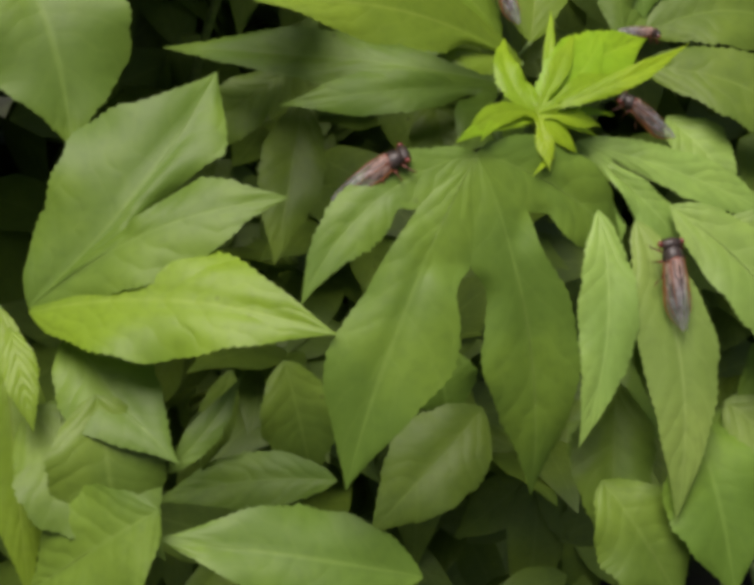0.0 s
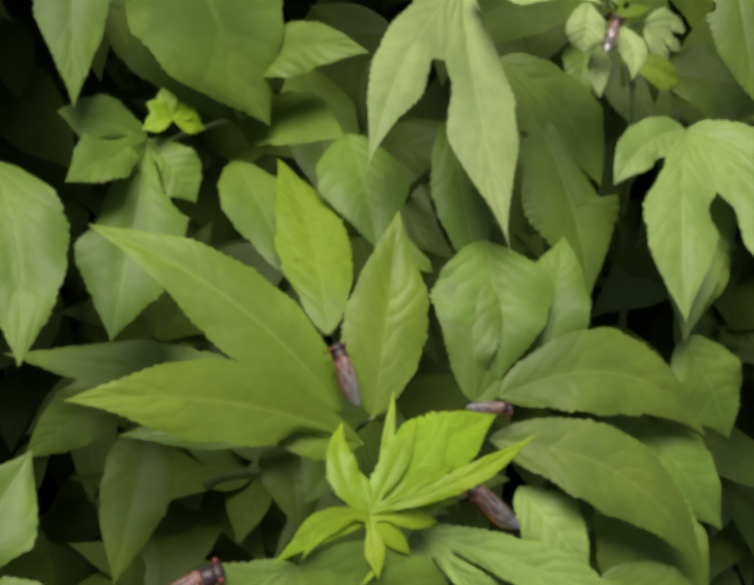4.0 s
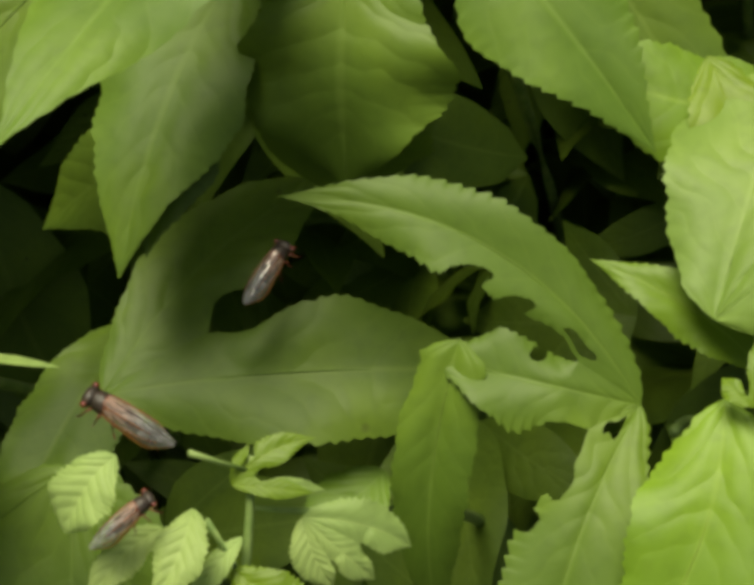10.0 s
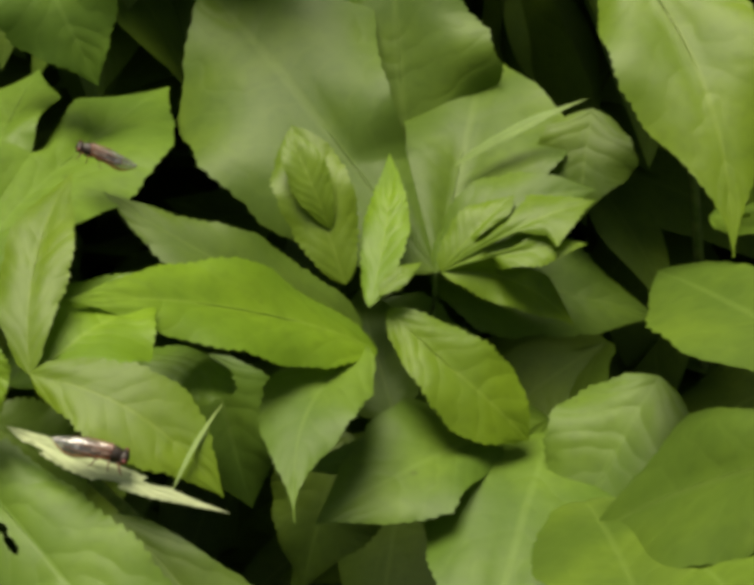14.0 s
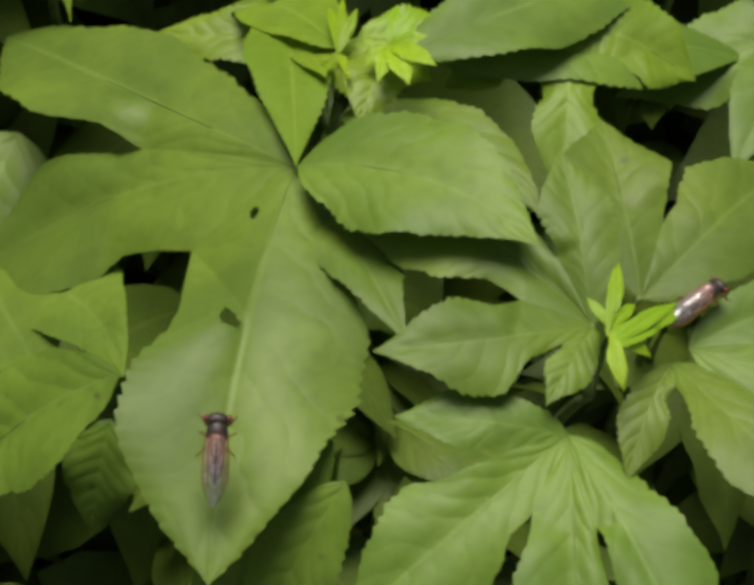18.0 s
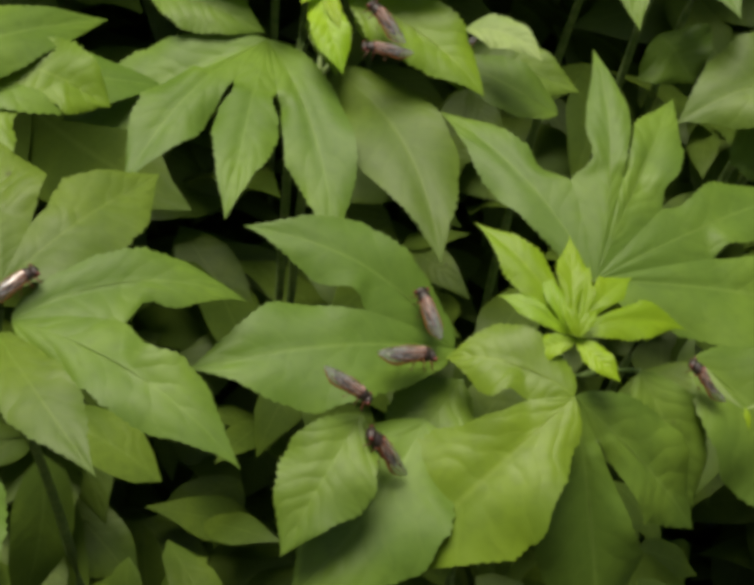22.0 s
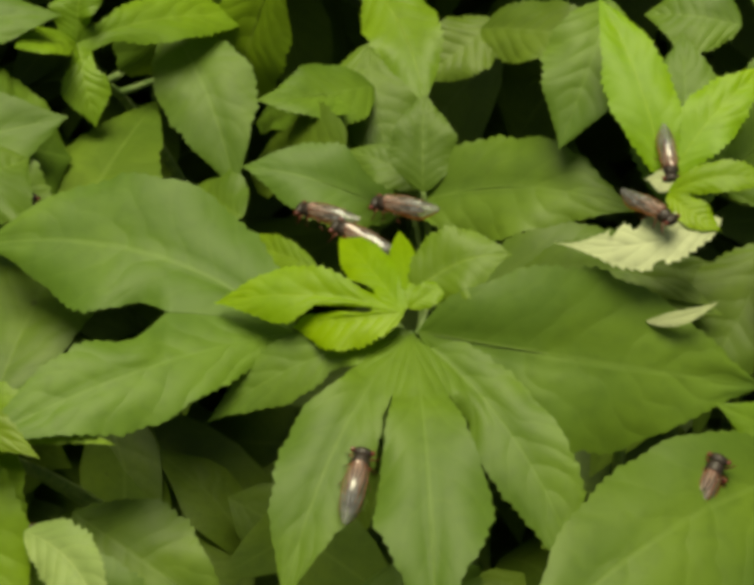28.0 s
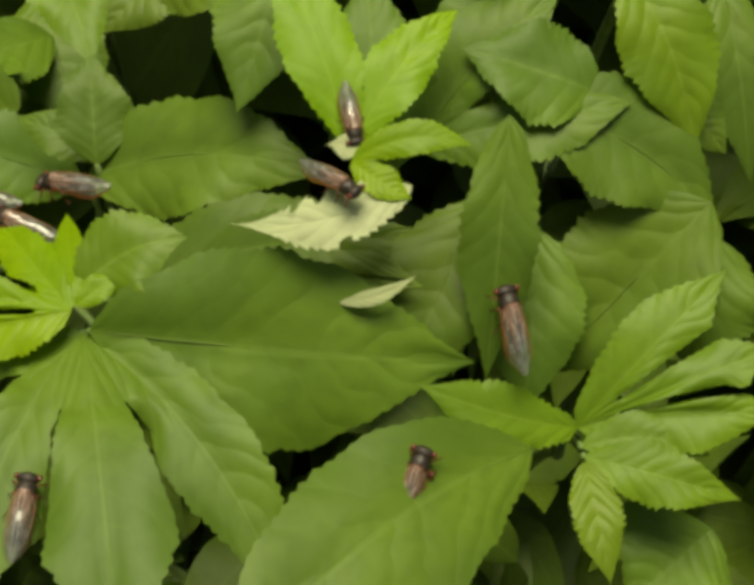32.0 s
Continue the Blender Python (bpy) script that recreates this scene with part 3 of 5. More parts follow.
leaf(V, (0.1394, 0.7401, 1.0932), [(0.169, 0.681, 1.102, 0.0339, 0.07, 0)], "g")
leaf(V, (0.1676, 0.6750, 1.1069), [(0.1669, 0.631, 1.0741, 0.0367, 0.07, 0)], "g")
leaf(V, (0.1267, 0.7079, 1.0871), [(0.1329, 0.6319, 1.0624, 0.0303, 0.07, 0)], "g")

B = plant((0.2901, 0.7298, 1.0934), (0.2701, 1.0948, 0.0), PLANT_LABELS["B"])
leaf(B, (0.3149, 0.6574, 1.0853), [(0.2851, 0.5935, 1.0319, 0.0331, 0.05, 0)], "l")
leaf(B, (0.3440, 0.6463, 1.0794), [(0.3293, 0.6017, 1.0435, 0.0316, 0.07, 0)], "l")
leaf(B, (0.3056, 0.6296, 1.0650), [(0.2963, 0.603, 1.0362, 0.0263, 0.07, 0)], "g")
leaf(B, (0.2670, 0.5909, 0.9983), [(0.2936, 0.5639, 0.9575, 0.0297, 0.07, 0)], "g")
leaf(B, (0.2910, 0.6056, 1.0274), [(0.3063, 0.5874, 0.9853, 0.0345, 0.07, 0)], "g")
leaf(B, (0.2050, 0.6621, 1.1134), [(0.205, 0.6206, 1.055, 0.0241, 0.07, 0)], "g")
leaf(B, (0.2387, 0.6919, 1.1243), [(0.2612, 0.6351, 1.0366, 0.0485, 0.06, -0.05), (0.2047, 0.6289, 1.0585, 0.0272, 0.05, 0.08), (0.2760, 0.6623, 1.0737, 0.0324, 0.05, -0.1)], "g", holes=((0.34, 0.5, 0.022, 0.14, 0),), web=0.75)
leaf(B, (0.3064, 0.6468, 1.1014), [(0.2746, 0.5748, 1.0531, 0.0325, 0.08, 0.05), (0.3309, 0.5681, 1.0445, 0.0354, 0.08, -0.06), (0.2648, 0.6257, 1.0911, 0.0206, 0.08, 0.1), (0.3557, 0.5939, 1.0651, 0.0303, 0.08, -0.08)], "l", web=0.7)
leaf(B, (0.2190, 0.6829, 1.1611), [(0.1539, 0.6040, 1.1199, 0.0239, 0.07, 0.06), (0.2088, 0.5954, 1.0831, 0.0296, 0.06, 0.04)], "p", web=0.7, tip=1.05)
leaf(B, (0.2177, 0.6698, 1.1644), [(0.2485, 0.6100, 1.1730, 0.0250, 0.08, -0.05)], "p", tip=0.9, peak=0.5)
leaf(B, (0.2568, 0.6512, 1.1829), [(0.2200, 0.6680, 1.1660, 0.0022, 0.03, 0)], "p", stalk=False)
leaf(B, (0.3042, 0.6873, 1.1338), [(0.3296, 0.6987, 1.1259, 0.0130, 0.1, -0.06), (0.3236, 0.6901, 1.1195, 0.0103, 0.1, 0), (0.3149, 0.6840, 1.1182, 0.0107, 0.08, 0.05)], "p", tip=0.2, fold=0.6, web=1.1)
leaf(B, (0.2922, 0.6735, 1.1233), [(0.3158, 0.6735, 1.1116, 0.0149, 0.08, 0)], "y", tip=0.1, fold=0.5, peak=0.5)
leaf(B, (0.2763, 0.6671, 1.1347), [(0.2668, 0.6479, 1.1201, 0.0100, 0.08, 0.08)], "p", tip=0.3, fold=0.6)
leaf(B, (0.2663, 0.6612, 1.1563), [(0.2595, 0.6498, 1.1390, 0.0162, 0.1, 0.04)], "p", tip=0.1, fold=0.5, peak=0.55)
leaf(B, (0.2875, 0.6812, 1.1419), [(0.3036, 0.6962, 1.1519, 0.0078, 0.06, -0.1), (0.3075, 0.6884, 1.1415, 0.0050, 0.06, 0), (0.2885, 0.6884, 1.1505, 0.0042, 0.06, 0)], "y", web=0.5, tip=0.9)
leaf(B, (0.2946, 0.6856, 1.1423), [(0.3075, 0.6938, 1.139, 0.0039, 0.07, 0)], "p", stalk=False)
leaf(B, (0.2930, 0.6765, 1.1314), [(0.2852, 0.6624, 1.1165, 0.0065, 0.07, 0)], "p")
leaf(B, (0.3067, 0.7490, 1.1094), [(0.2903, 0.7239, 1.0878, 0.0219, 0.07, 0)], "g", stalk=False)
leaf(B, (0.2301, 0.7245, 1.1251), [(0.3336, 0.7746, 1.1352, 0.0435, 0.06, -0.02), (0.2644, 0.8062, 1.1687, 0.0317, 0.06, -0.05)], "g", web=0.62)
leaf(B, (0.2831, 0.6683, 1.1420), [(0.2813, 0.6495, 1.1251, 0.0129, 0.09, -0.1)], "p", tip=0.7, fold=0.6)
leaf(B, (0.2929, 0.6761, 1.1299), [(0.2835, 0.6624, 1.1150, 0.0059, 0.06, 0.05)], "y", stalk=False, tip=0.7)
shoot(B, [(0.2898, 0.6871, 1.1476), (0.2917, 0.6835, 1.1385), (0.2938, 0.6788, 1.1255), (0.2947, 0.6736, 1.1077), (0.2954, 0.6724, 1.0930), (0.2950, 0.6778, 1.0512)], 0.0016)
shoot(B, [(0.2921, 0.6830, 1.1356), (0.2989, 0.6861, 1.1351), (0.3061, 0.6895, 1.1351)], 0.0008)
shoot(B, [(0.2907, 0.6855, 1.1444), (0.2843, 0.6791, 1.1491), (0.2791, 0.6737, 1.1533)], 0.0008)
shoot(B, [(0.2943, 0.6774, 1.1228), (0.2935, 0.6746, 1.1222), (0.2858, 0.6707, 1.1379)], 0.0008)

C = plant((0.3778, 0.8073, 1.1104), (0.3778, 1.1723, 0.0), PLANT_LABELS["C"])
leaf(C, (0.4113, 0.7428, 1.0710), [(0.3443, 0.7689, 1.0798, 0.0419, 0.04, 0)], "g", stalk=False)
leaf(C, (0.3934, 0.7433, 1.1643), [(0.3843, 0.6941, 1.1034, 0.0372, 0.06, -0.1)], "y")
leaf(C, (0.4009, 0.7588, 1.1660), [(0.3507, 0.7626, 1.1831, 0.0165, 0.06, 0.05)], "y")
leaf(C, (0.4062, 0.8037, 1.0591), [(0.3879, 0.7809, 1.0318, 0.0491, 0.07, 0)], "g", stalk=False)
leaf(C, (0.3978, 0.8174, 1.2121), [(0.3178, 0.799, 1.2236, 0.0336, 0.06, -0.08)], "y")
leaf(C, (0.3654, 0.8043, 1.2291), [(0.3946, 0.7693, 1.1811, 0.0274, 0.06, -0.05)], "y")
leaf(C, (0.3863, 0.7483, 1.1827), [(0.3863, 0.8144, 1.2307, 0.0472, 0.06, 0), (0.4307, 0.7862, 1.2247, 0.0458, 0.07, 0)], "l", web=.9)
leaf(C, (0.4000, 0.7352, 1.1687), [(0.4024, 0.7534, 1.1844, 0.0088, 0.07, 0), (0.4078, 0.7412, 1.1782, 0.0105, 0.07, 0), (0.3916, 0.7407, 1.1714, 0.0061, 0.07, 0)], "y", stalk=False)
leaf(C, (0.4643, 0.8025, 1.2630), [(0.4112, 0.943, 1.2558, 0.0462, 0.07, 0)], "g")
leaf(C, (0.3726, 0.7478, 1.1533), [(0.2702, 0.7431, 1.1887, 0.0251, 0.05, 0.14), (0.3164, 0.7384, 1.1570, 0.0278, 0.05, -0.02), (0.3686, 0.6926, 1.0840, 0.0327, 0.06, 0.04)], "g", web=0.5, holes=((0.5, -1.0, 0.07, 0.55, 0), (0.36, -0.95, 0.05, 0.4, 0), (0.2, -0.6, 0.05, 0.25, 0), (0.5, 0.8, 0.04, 0.3, 1), (0.3, 0.95, 0.05, 0.45, 2), (0.42, 1.0, 0.04, 0.4, 2), (0.12, 0.6, 0.05, 0.3, 2)), tip=0.55)
leaf(C, (0.3243, 0.7407, 1.1627), [(0.3329, 0.7288, 1.0787, 0.0216, 0.1, 0.04)], "g", stalk=False, foot=0.9, peak=0.3, tip=0.2, fold=0.5)

D = plant((0.2445, 0.8690, 1.2623), (0.2645, 1.2340, 0.0), PLANT_LABELS["D"])
leaf(D, (0.1887, 0.8286, 1.0826), [(0.1817, 0.7455, 1.033, 0.0366, 0.07, 0)], "g", stalk=False)
leaf(D, (0.2104, 0.7752, 1.2437), [(0.1571, 0.7195, 1.1525, 0.0477, 0.08, 0.05), (0.1428, 0.7689, 1.2104, 0.0321, 0.07, 0)], "g")
leaf(D, (0.2380, 0.7847, 1.2352), [(0.2359, 0.7207, 1.1656, 0.0416, 0.06, 0.03)], "g")
leaf(D, (0.2148, 0.8045, 1.1720), [(0.1712, 0.7948, 1.1290, 0.0360, 0.06, 0)], "g", stalk=False)
leaf(D, (0.2996, 0.8208, 1.2636), [(0.393, 0.7968, 1.1628, 0.031, 0.05, -0.08)], "g")
leaf(D, (0.2555, 0.8063, 1.3077), [(0.2239, 0.7447, 1.2642, 0.0209, 0.08, -0.06), (0.1816, 0.7500, 1.3082, 0.0324, 0.05, 0), (0.1775, 0.7790, 1.3538, 0.0281, 0.05, 0)], "y", web=0.8)
leaf(D, (0.2564, 0.7951, 1.3092), [(0.2595, 0.7902, 1.2879, 0.0106, 0.07, 0)], "y", foot=.5, peak=.25)
leaf(D, (0.2658, 0.8014, 1.3115), [(0.2735, 0.7953, 1.2866, 0.0151, 0.07, 0)], "y", foot=.5, peak=.25)
leaf(D, (0.2611, 0.8087, 1.3072), [(0.2523, 0.823, 1.3241, 0.0028, 0.07, 0)], "y", stalk=False)
leaf(D, (0.2504, 0.8031, 1.3072), [(0.2441, 0.8084, 1.3197, 0.0025, 0.07, 0)], "y", stalk=False)
leaf(D, (0.2709, 0.8189, 1.3005), [(0.3326, 0.8224, 1.2751, 0.0282, 0.08, -0.08), (0.2518, 0.8722, 1.3515, 0.0221, 0.06, -0.05)], "y", web=0.6)
leaf(D, (0.2726, 0.8046, 1.2889), [(0.3386, 0.8133, 1.2744, 0.0068, 0.08, 0.06)], "w", holes=((0.3, -0.9, 0.07, 0.6, 0), (0.52, 0.95, 0.06, 0.5, 0), (0.16, 0.9, 0.05, 0.6, 0), (0.68, -0.9, 0.05, 0.5, 0)))
leaf(D, (0.3221, 0.8108, 1.2784), [(0.3241, 0.8377, 1.2979, 0.0016, 0.07, 0)], "p", stalk=False)
leaf(D, (0.2693, 0.8233, 1.2993), [(0.2866, 0.8673, 1.3175, 0.042, 0.05, 0)], "y")
leaf(D, (0.2307, 0.8384, 1.3152), [(0.1377, 0.8759, 1.3650, 0.0512, 0.05, 0), (0.1952, 0.9465, 1.3735, 0.0516, 0.05, 0), (0.2322, 0.9782, 1.3703, 0.0598, 0.05, 0)], "g", web=0.95)
leaf(D, (0.2070, 0.8642, 1.3148), [(0.1504, 0.8396, 1.3391, 0.0408, 0.07, 0)], "g", stalk=False)
leaf(D, (0.2727, 0.7729, 1.2427), [(0.2818, 0.7651, 1.1836, 0.0584, 0.1, 0)], "g")
leaf(D, (0.2295, 0.7717, 1.2132), [(0.2405, 0.7273, 1.1698, 0.0368, 0.07, 0)], "g")
leaf(D, (0.2718, 0.7747, 1.2424), [(0.2757, 0.7780, 1.1761, 0.0585, 0.1, 0)], "g", peak=0.5, foot=0.7, tip=0.05)
leaf(D, (0.2569, 0.8049, 1.2769), [(0.2401, 0.6533, 1.2309, 0.0433, 0.07, 0), (0.2778, 0.7685, 1.2267, 0.0588, 0.08, 0), (0.3608, 0.7723, 1.2126, 0.0440, 0.07, -0.02), (0.2342, 0.7604, 1.2886, 0.0304, 0.06, 0)], "g", web=1.15, holes=((0.3, 0.42, 0.035, 0.1, 2), (0.24, 0.36, 0.02, 0.12, 2)), tip=0.4, foot=0.5)
leaf(D, (0.2420, 0.8557, 1.2839), [(0.2699, 0.8895, 1.3196, 0.0351, 0.06, 0)], "g", stalk=False)
leaf(D, (0.2408, 0.8417, 1.2758), [(0.2740, 0.8557, 1.2553, 0.0326, 0.06, 0)], "g", stalk=False)
leaf(D, (0.2708, 0.9471, 1.2802), [(0.2939, 0.9433, 1.2276, 0.0424, 0.06, 0)], "g", stalk=False)
leaf(D, (0.1994, 0.8769, 1.3084), [(0.2236, 0.8725, 1.2765, 0.0313, 0.06, 0)], "g", stalk=False)

E = plant((0.3300, 0.9876, 1.2734), (0.3700, 1.3526, 0.0), PLANT_LABELS["E"])
leaf(E, (0.3329, 0.9313, 1.3044), [(0.2527, 0.891, 1.3433, 0.0302, 0.08, -0.08)], "g")
leaf(E, (0.3401, 0.9274, 1.2977), [(0.2678, 0.8441, 1.3177, 0.0408, 0.06, 0.02)], "y")
leaf(E, (0.3386, 0.9210, 1.2999), [(0.3439, 0.8516, 1.2607, 0.0332, 0.07, 0.1)], "g", tip=1.0, peak=0.36)
leaf(E, (0.3364, 0.9247, 1.3126), [(0.3213, 0.9763, 1.3576, 0.0164, 0.03, 0.04)], "y")
leaf(E, (0.3249, 0.9323, 1.3172), [(0.2929, 0.9510, 1.3655, 0.0268, 0.07, 0)], "y", tip=0.08, peak=0.55)
leaf(E, (0.3166, 0.9347, 1.3348), [(0.2959, 0.9401, 1.3651, 0.0145, 0.1, 0)], "y", tip=0.05, peak=0.55)
leaf(E, (0.3532, 0.9482, 1.3235), [(0.3985, 0.9706, 1.3522, 0.0274, 0.07, 0), (0.3965, 0.9717, 1.3075, 0.0226, 0.08, -0.1), (0.3834, 0.9643, 1.3390, 0.0175, 0.07, 0), (0.3992, 0.9631, 1.3381, 0.0175, 0.07, 0), (0.3711, 0.9671, 1.3505, 0.0189, 0.07, 0)], "y", web=0.62)
leaf(E, (0.3402, 0.9336, 1.3106), [(0.3924, 0.9399, 1.2733, 0.0307, 0.1, 0.03)], "y", tip=0.05, peak=0.6)
leaf(E, (0.3389, 0.9255, 1.3168), [(0.3486, 0.9397, 1.3275, 0.0075, 0.07, 0)], "y")
leaf(E, (0.3462, 0.9665, 1.3196), [(0.2255, 1.0123, 1.4087, 0.0925, 0.05, 0), (0.3370, 1.0435, 1.3923, 0.0775, 0.05, 0)], "g", web=0.75)
leaf(E, (0.3431, 0.9862, 1.3550), [(0.3862, 0.9991, 1.3842, 0.0048, 0.05, 0)], "p")
leaf(E, (0.3921, 0.9733, 1.2725), [(0.3389, 0.8844, 1.2492, 0.0504, 0.07, 0), (0.3904, 0.9093, 1.2192, 0.0522, 0.07, 0), (0.4181, 0.9170, 1.2279, 0.0312, 0.07, 0)], "g", web=0.6)
leaf(E, (0.3460, 0.9372, 1.2717), [(0.3169, 0.9704, 1.3075, 0.0341, 0.07, 0)], "g")
leaf(E, (0.2948, 0.8891, 1.2963), [(0.2875, 0.8657, 1.2825, 0.0406, 0.07, 0)], "g")
leaf(E, (0.4295, 0.8861, 1.2589), [(0.4906, 0.7781, 1.2749, 0.0348, 0.04, -0.1)], "g")
leaf(E, (0.4300, 0.9594, 1.2980), [(0.4115, 0.9273, 1.2421, 0.0517, 0.05, 0)], "g")
leaf(E, (0.3959, 0.9603, 1.2720), [(0.402, 0.8672, 1.2133, 0.0646, 0.07, 0)], "g")
leaf(E, (0.3178, 1.0124, 1.3499), [(0.2970, 1.0294, 1.4273, 0.0773, 0.06, 0)], "g", stalk=False)
leaf(E, (0.2042, 0.9120, 1.4253), [(0.2351, 0.9170, 1.3740, 0.0423, 0.06, 0)], "g", stalk=False)
leaf(E, (0.3491, 0.9551, 1.3224), [(0.3963, 0.9817, 1.3544, 0.0335, 0.09, -0.08)], "g", stalk=False)
leaf(E, (0.3384, 0.9866, 1.3127), [(0.4201, 1.0072, 1.3077, 0.0446, 0.07, 0)], "g", stalk=False)
leaf(E, (0.3105, 0.9977, 1.2954), [(0.3508, 1.0106, 1.2589, 0.0445, 0.06, 0)], "g", stalk=False)
leaf(E, (0.3225, 0.9570, 1.2581), [(0.3185, 0.9363, 1.2040, 0.0426, 0.06, 0)], "g", stalk=False)
leaf(E, (0.3805, 0.9755, 1.2633), [(0.3244, 0.9035, 1.2589, 0.0308, 0.07, -0.04)], "g", stalk=False)

F = plant((0.5464, 0.9064, 1.3203), (0.5064, 1.2714, 0.0), PLANT_LABELS["F"])
leaf(F, (0.5132, 0.9693, 1.3593), [(0.435, 1.0383, 1.3435, 0.03, 0.06, 0.06)], "g")
leaf(F, (0.5261, 0.9407, 1.3832), [(0.5437, 0.9306, 1.4143, 0.0271, 0.07, 0)], "y")
leaf(F, (0.5009, 0.9668, 1.4175), [(0.5286, 0.9401, 1.3972, 0.0144, 0.07, 0)], "y")
leaf(F, (0.5347, 0.8186, 1.3292), [(0.5203, 0.7183, 1.2432, 0.0650, 0.05, 0.03), (0.4246, 0.8878, 1.2611, 0.0660, 0.05, 0.05), (0.4235, 0.9679, 1.3322, 0.0530, 0.05, -0.03)], "g", holes=((0.46, 0.22, 0.012, 0.16, 0), (0.2, 0.62, 0.02, 0.1, 0)), web=0.72, tip=0.2)
leaf(F, (0.5352, 0.8086, 1.3317), [(0.6015, 0.7629, 1.3267, 0.0428, 0.06, -0.08)], "g")
leaf(F, (0.5379, 0.8319, 1.3209), [(0.5682, 0.7571, 1.2985, 0.0257, 0.07, 0)], "g")
leaf(F, (0.5274, 0.9228, 1.3611), [(0.5348, 0.8090, 1.3318, 0.0302, 0.05, 0)], "y")
leaf(F, (0.5468, 0.8605, 1.3577), [(0.5071, 0.9628, 1.3522, 0.0311, 0.07, 0)], "y")
leaf(F, (0.5605, 0.8455, 1.3627), [(0.5522, 0.8234, 1.3423, 0.0194, 0.07, 0)], "y")
leaf(F, (0.5663, 0.8490, 1.3600), [(0.6578, 0.915, 1.3827, 0.0371, 0.07, 0)], "g")
leaf(F, (0.5474, 0.8566, 1.3365), [(0.6085, 0.8051, 1.3224, 0.0247, 0.05, -0.12)], "g")
leaf(F, (0.5325, 0.8923, 1.3483), [(0.5171, 0.9408, 1.3379, 0.0166, 0.07, 0), (0.542, 0.842, 1.3518, 0.0128, 0.07, 0)], "y")
leaf(F, (0.5598, 0.8355, 1.3643), [(0.566, 0.8186, 1.3563, 0.0068, 0.07, 0), (0.5683, 0.8449, 1.3746, 0.0061, 0.07, 0), (0.5532, 0.8318, 1.3585, 0.0054, 0.07, 0), (0.5736, 0.8212, 1.3622, 0.0066, 0.07, 0), (0.5622, 0.8515, 1.3745, 0.0039, 0.07, 0), (0.5713, 0.833, 1.3689, 0.0052, 0.07, 0), (0.5569, 0.8225, 1.3554, 0.0046, 0.07, 0)], "b", stalk=False, web=0)
leaf(F, (0.5453, 0.8504, 1.3579), [(0.5416, 0.8847, 1.3668, 0.0036, 0.07, 0), (0.5505, 0.865, 1.3703, 0.0035, 0.07, 0), (0.5399, 0.8513, 1.3512, 0.0043, 0.07, 0), (0.5459, 0.8785, 1.3715, 0.0027, 0.07, 0), (0.549, 0.8286, 1.3542, 0.0032, 0.07, 0)], "b", web=0)
leaf(F, (0.5331, 0.9154, 1.3566), [(0.5291, 0.9296, 1.3845, 0.0242, 0.07, 0)], "y")
leaf(F, (0.4903, 0.7696, 1.2789), [(0.4332, 0.8101, 1.2102, 0.0376, 0.06, 0.05)], "g")
leaf(F, (0.4853, 0.8008, 1.2518), [(0.481, 0.7983, 1.2161, 0.0231, 0.07, 0)], "g")
leaf(F, (0.5669, 0.8678, 1.3587), [(0.6316, 0.8871, 1.3757, 0.0262, 0.07, 0), (0.685, 0.8981, 1.359, 0.0376, 0.07, 0)], "g")
leaf(F, (0.5449, 0.8765, 1.3001), [(0.5883, 0.8620, 1.2613, 0.0462, 0.05, 0)], "g")
leaf(F, (0.5279, 0.9286, 1.3481), [(0.5434, 0.914, 1.3921, 0.0237, 0.06, 0.05)], "y")
leaf(F, (0.5263, 0.9346, 1.3484), [(0.497, 0.9638, 1.3424, 0.0255, 0.06, 0)], "y")
leaf(F, (0.5285, 0.9361, 1.3655), [(0.5196, 0.9499, 1.397, 0.023, 0.05, 0)], "y")
leaf(F, (0.5362, 0.9213, 1.3729), [(0.5495, 0.9169, 1.3998, 0.0215, 0.05, 0)], "y")
leaf(F, (0.6197, 0.8788, 1.3681), [(0.5810, 0.8734, 1.3453, 0.0345, 0.06, 0.05), (0.6634, 0.8775, 1.3538, 0.0348, 0.06, -0.05), (0.6182, 0.8370, 1.3191, 0.0228, 0.05, 0)], "y", web=0.85)
leaf(F, (0.5475, 0.7615, 1.2201), [(0.5543, 0.7739, 1.2599, 0.0143, 0.05, -0.1)], "y")
leaf(F, (0.5515, 0.8640, 1.3610), [(0.5573, 0.8523, 1.3417, 0.0187, 0.05, 0.1), (0.5755, 0.8564, 1.3505, 0.0203, 0.05, 0), (0.5820, 0.8676, 1.3667, 0.0176, 0.05, 0)], "b", web=0.7)
leaf(F, (0.5420, 0.9098, 1.3549), [(0.4813, 0.9204, 1.3463, 0.0242, 0.06, -0.05)], "y")

H = plant((0.6275, 0.8010, 1.2699), (0.6275, 1.1660, 0.0), PLANT_LABELS["H"])
leaf(H, (0.5540, 0.7403, 1.2645), [(0.5298, 0.7449, 1.2054, 0.0246, 0.07, 0)], "g")
leaf(H, (0.6428, 0.7516, 1.3047), [(0.7217, 0.7761, 1.3083, 0.0252, 0.08, -0.1), (0.7225, 0.7147, 1.2706, 0.0322, 0.08, -0.06)], "g", web=0.85, tip=0.6)
leaf(H, (0.6381, 0.7490, 1.3013), [(0.6776, 0.6940, 1.2748, 0.0244, 0.08, 0.02), (0.6256, 0.7257, 1.2757, 0.0130, 0.06, 0.05)], "g", web=0.35, tip=0.6)
leaf(H, (0.6173, 0.7572, 1.3073), [(0.5582, 0.7427, 1.3009, 0.029, 0.06, -0.03), (0.6039, 0.7358, 1.292, 0.0134, 0.07, 0), (0.5403, 0.8047, 1.3237, 0.0382, 0.06, 0.1), (0.6081, 0.793, 1.3465, 0.023, 0.07, 0)], "g", web=.6)
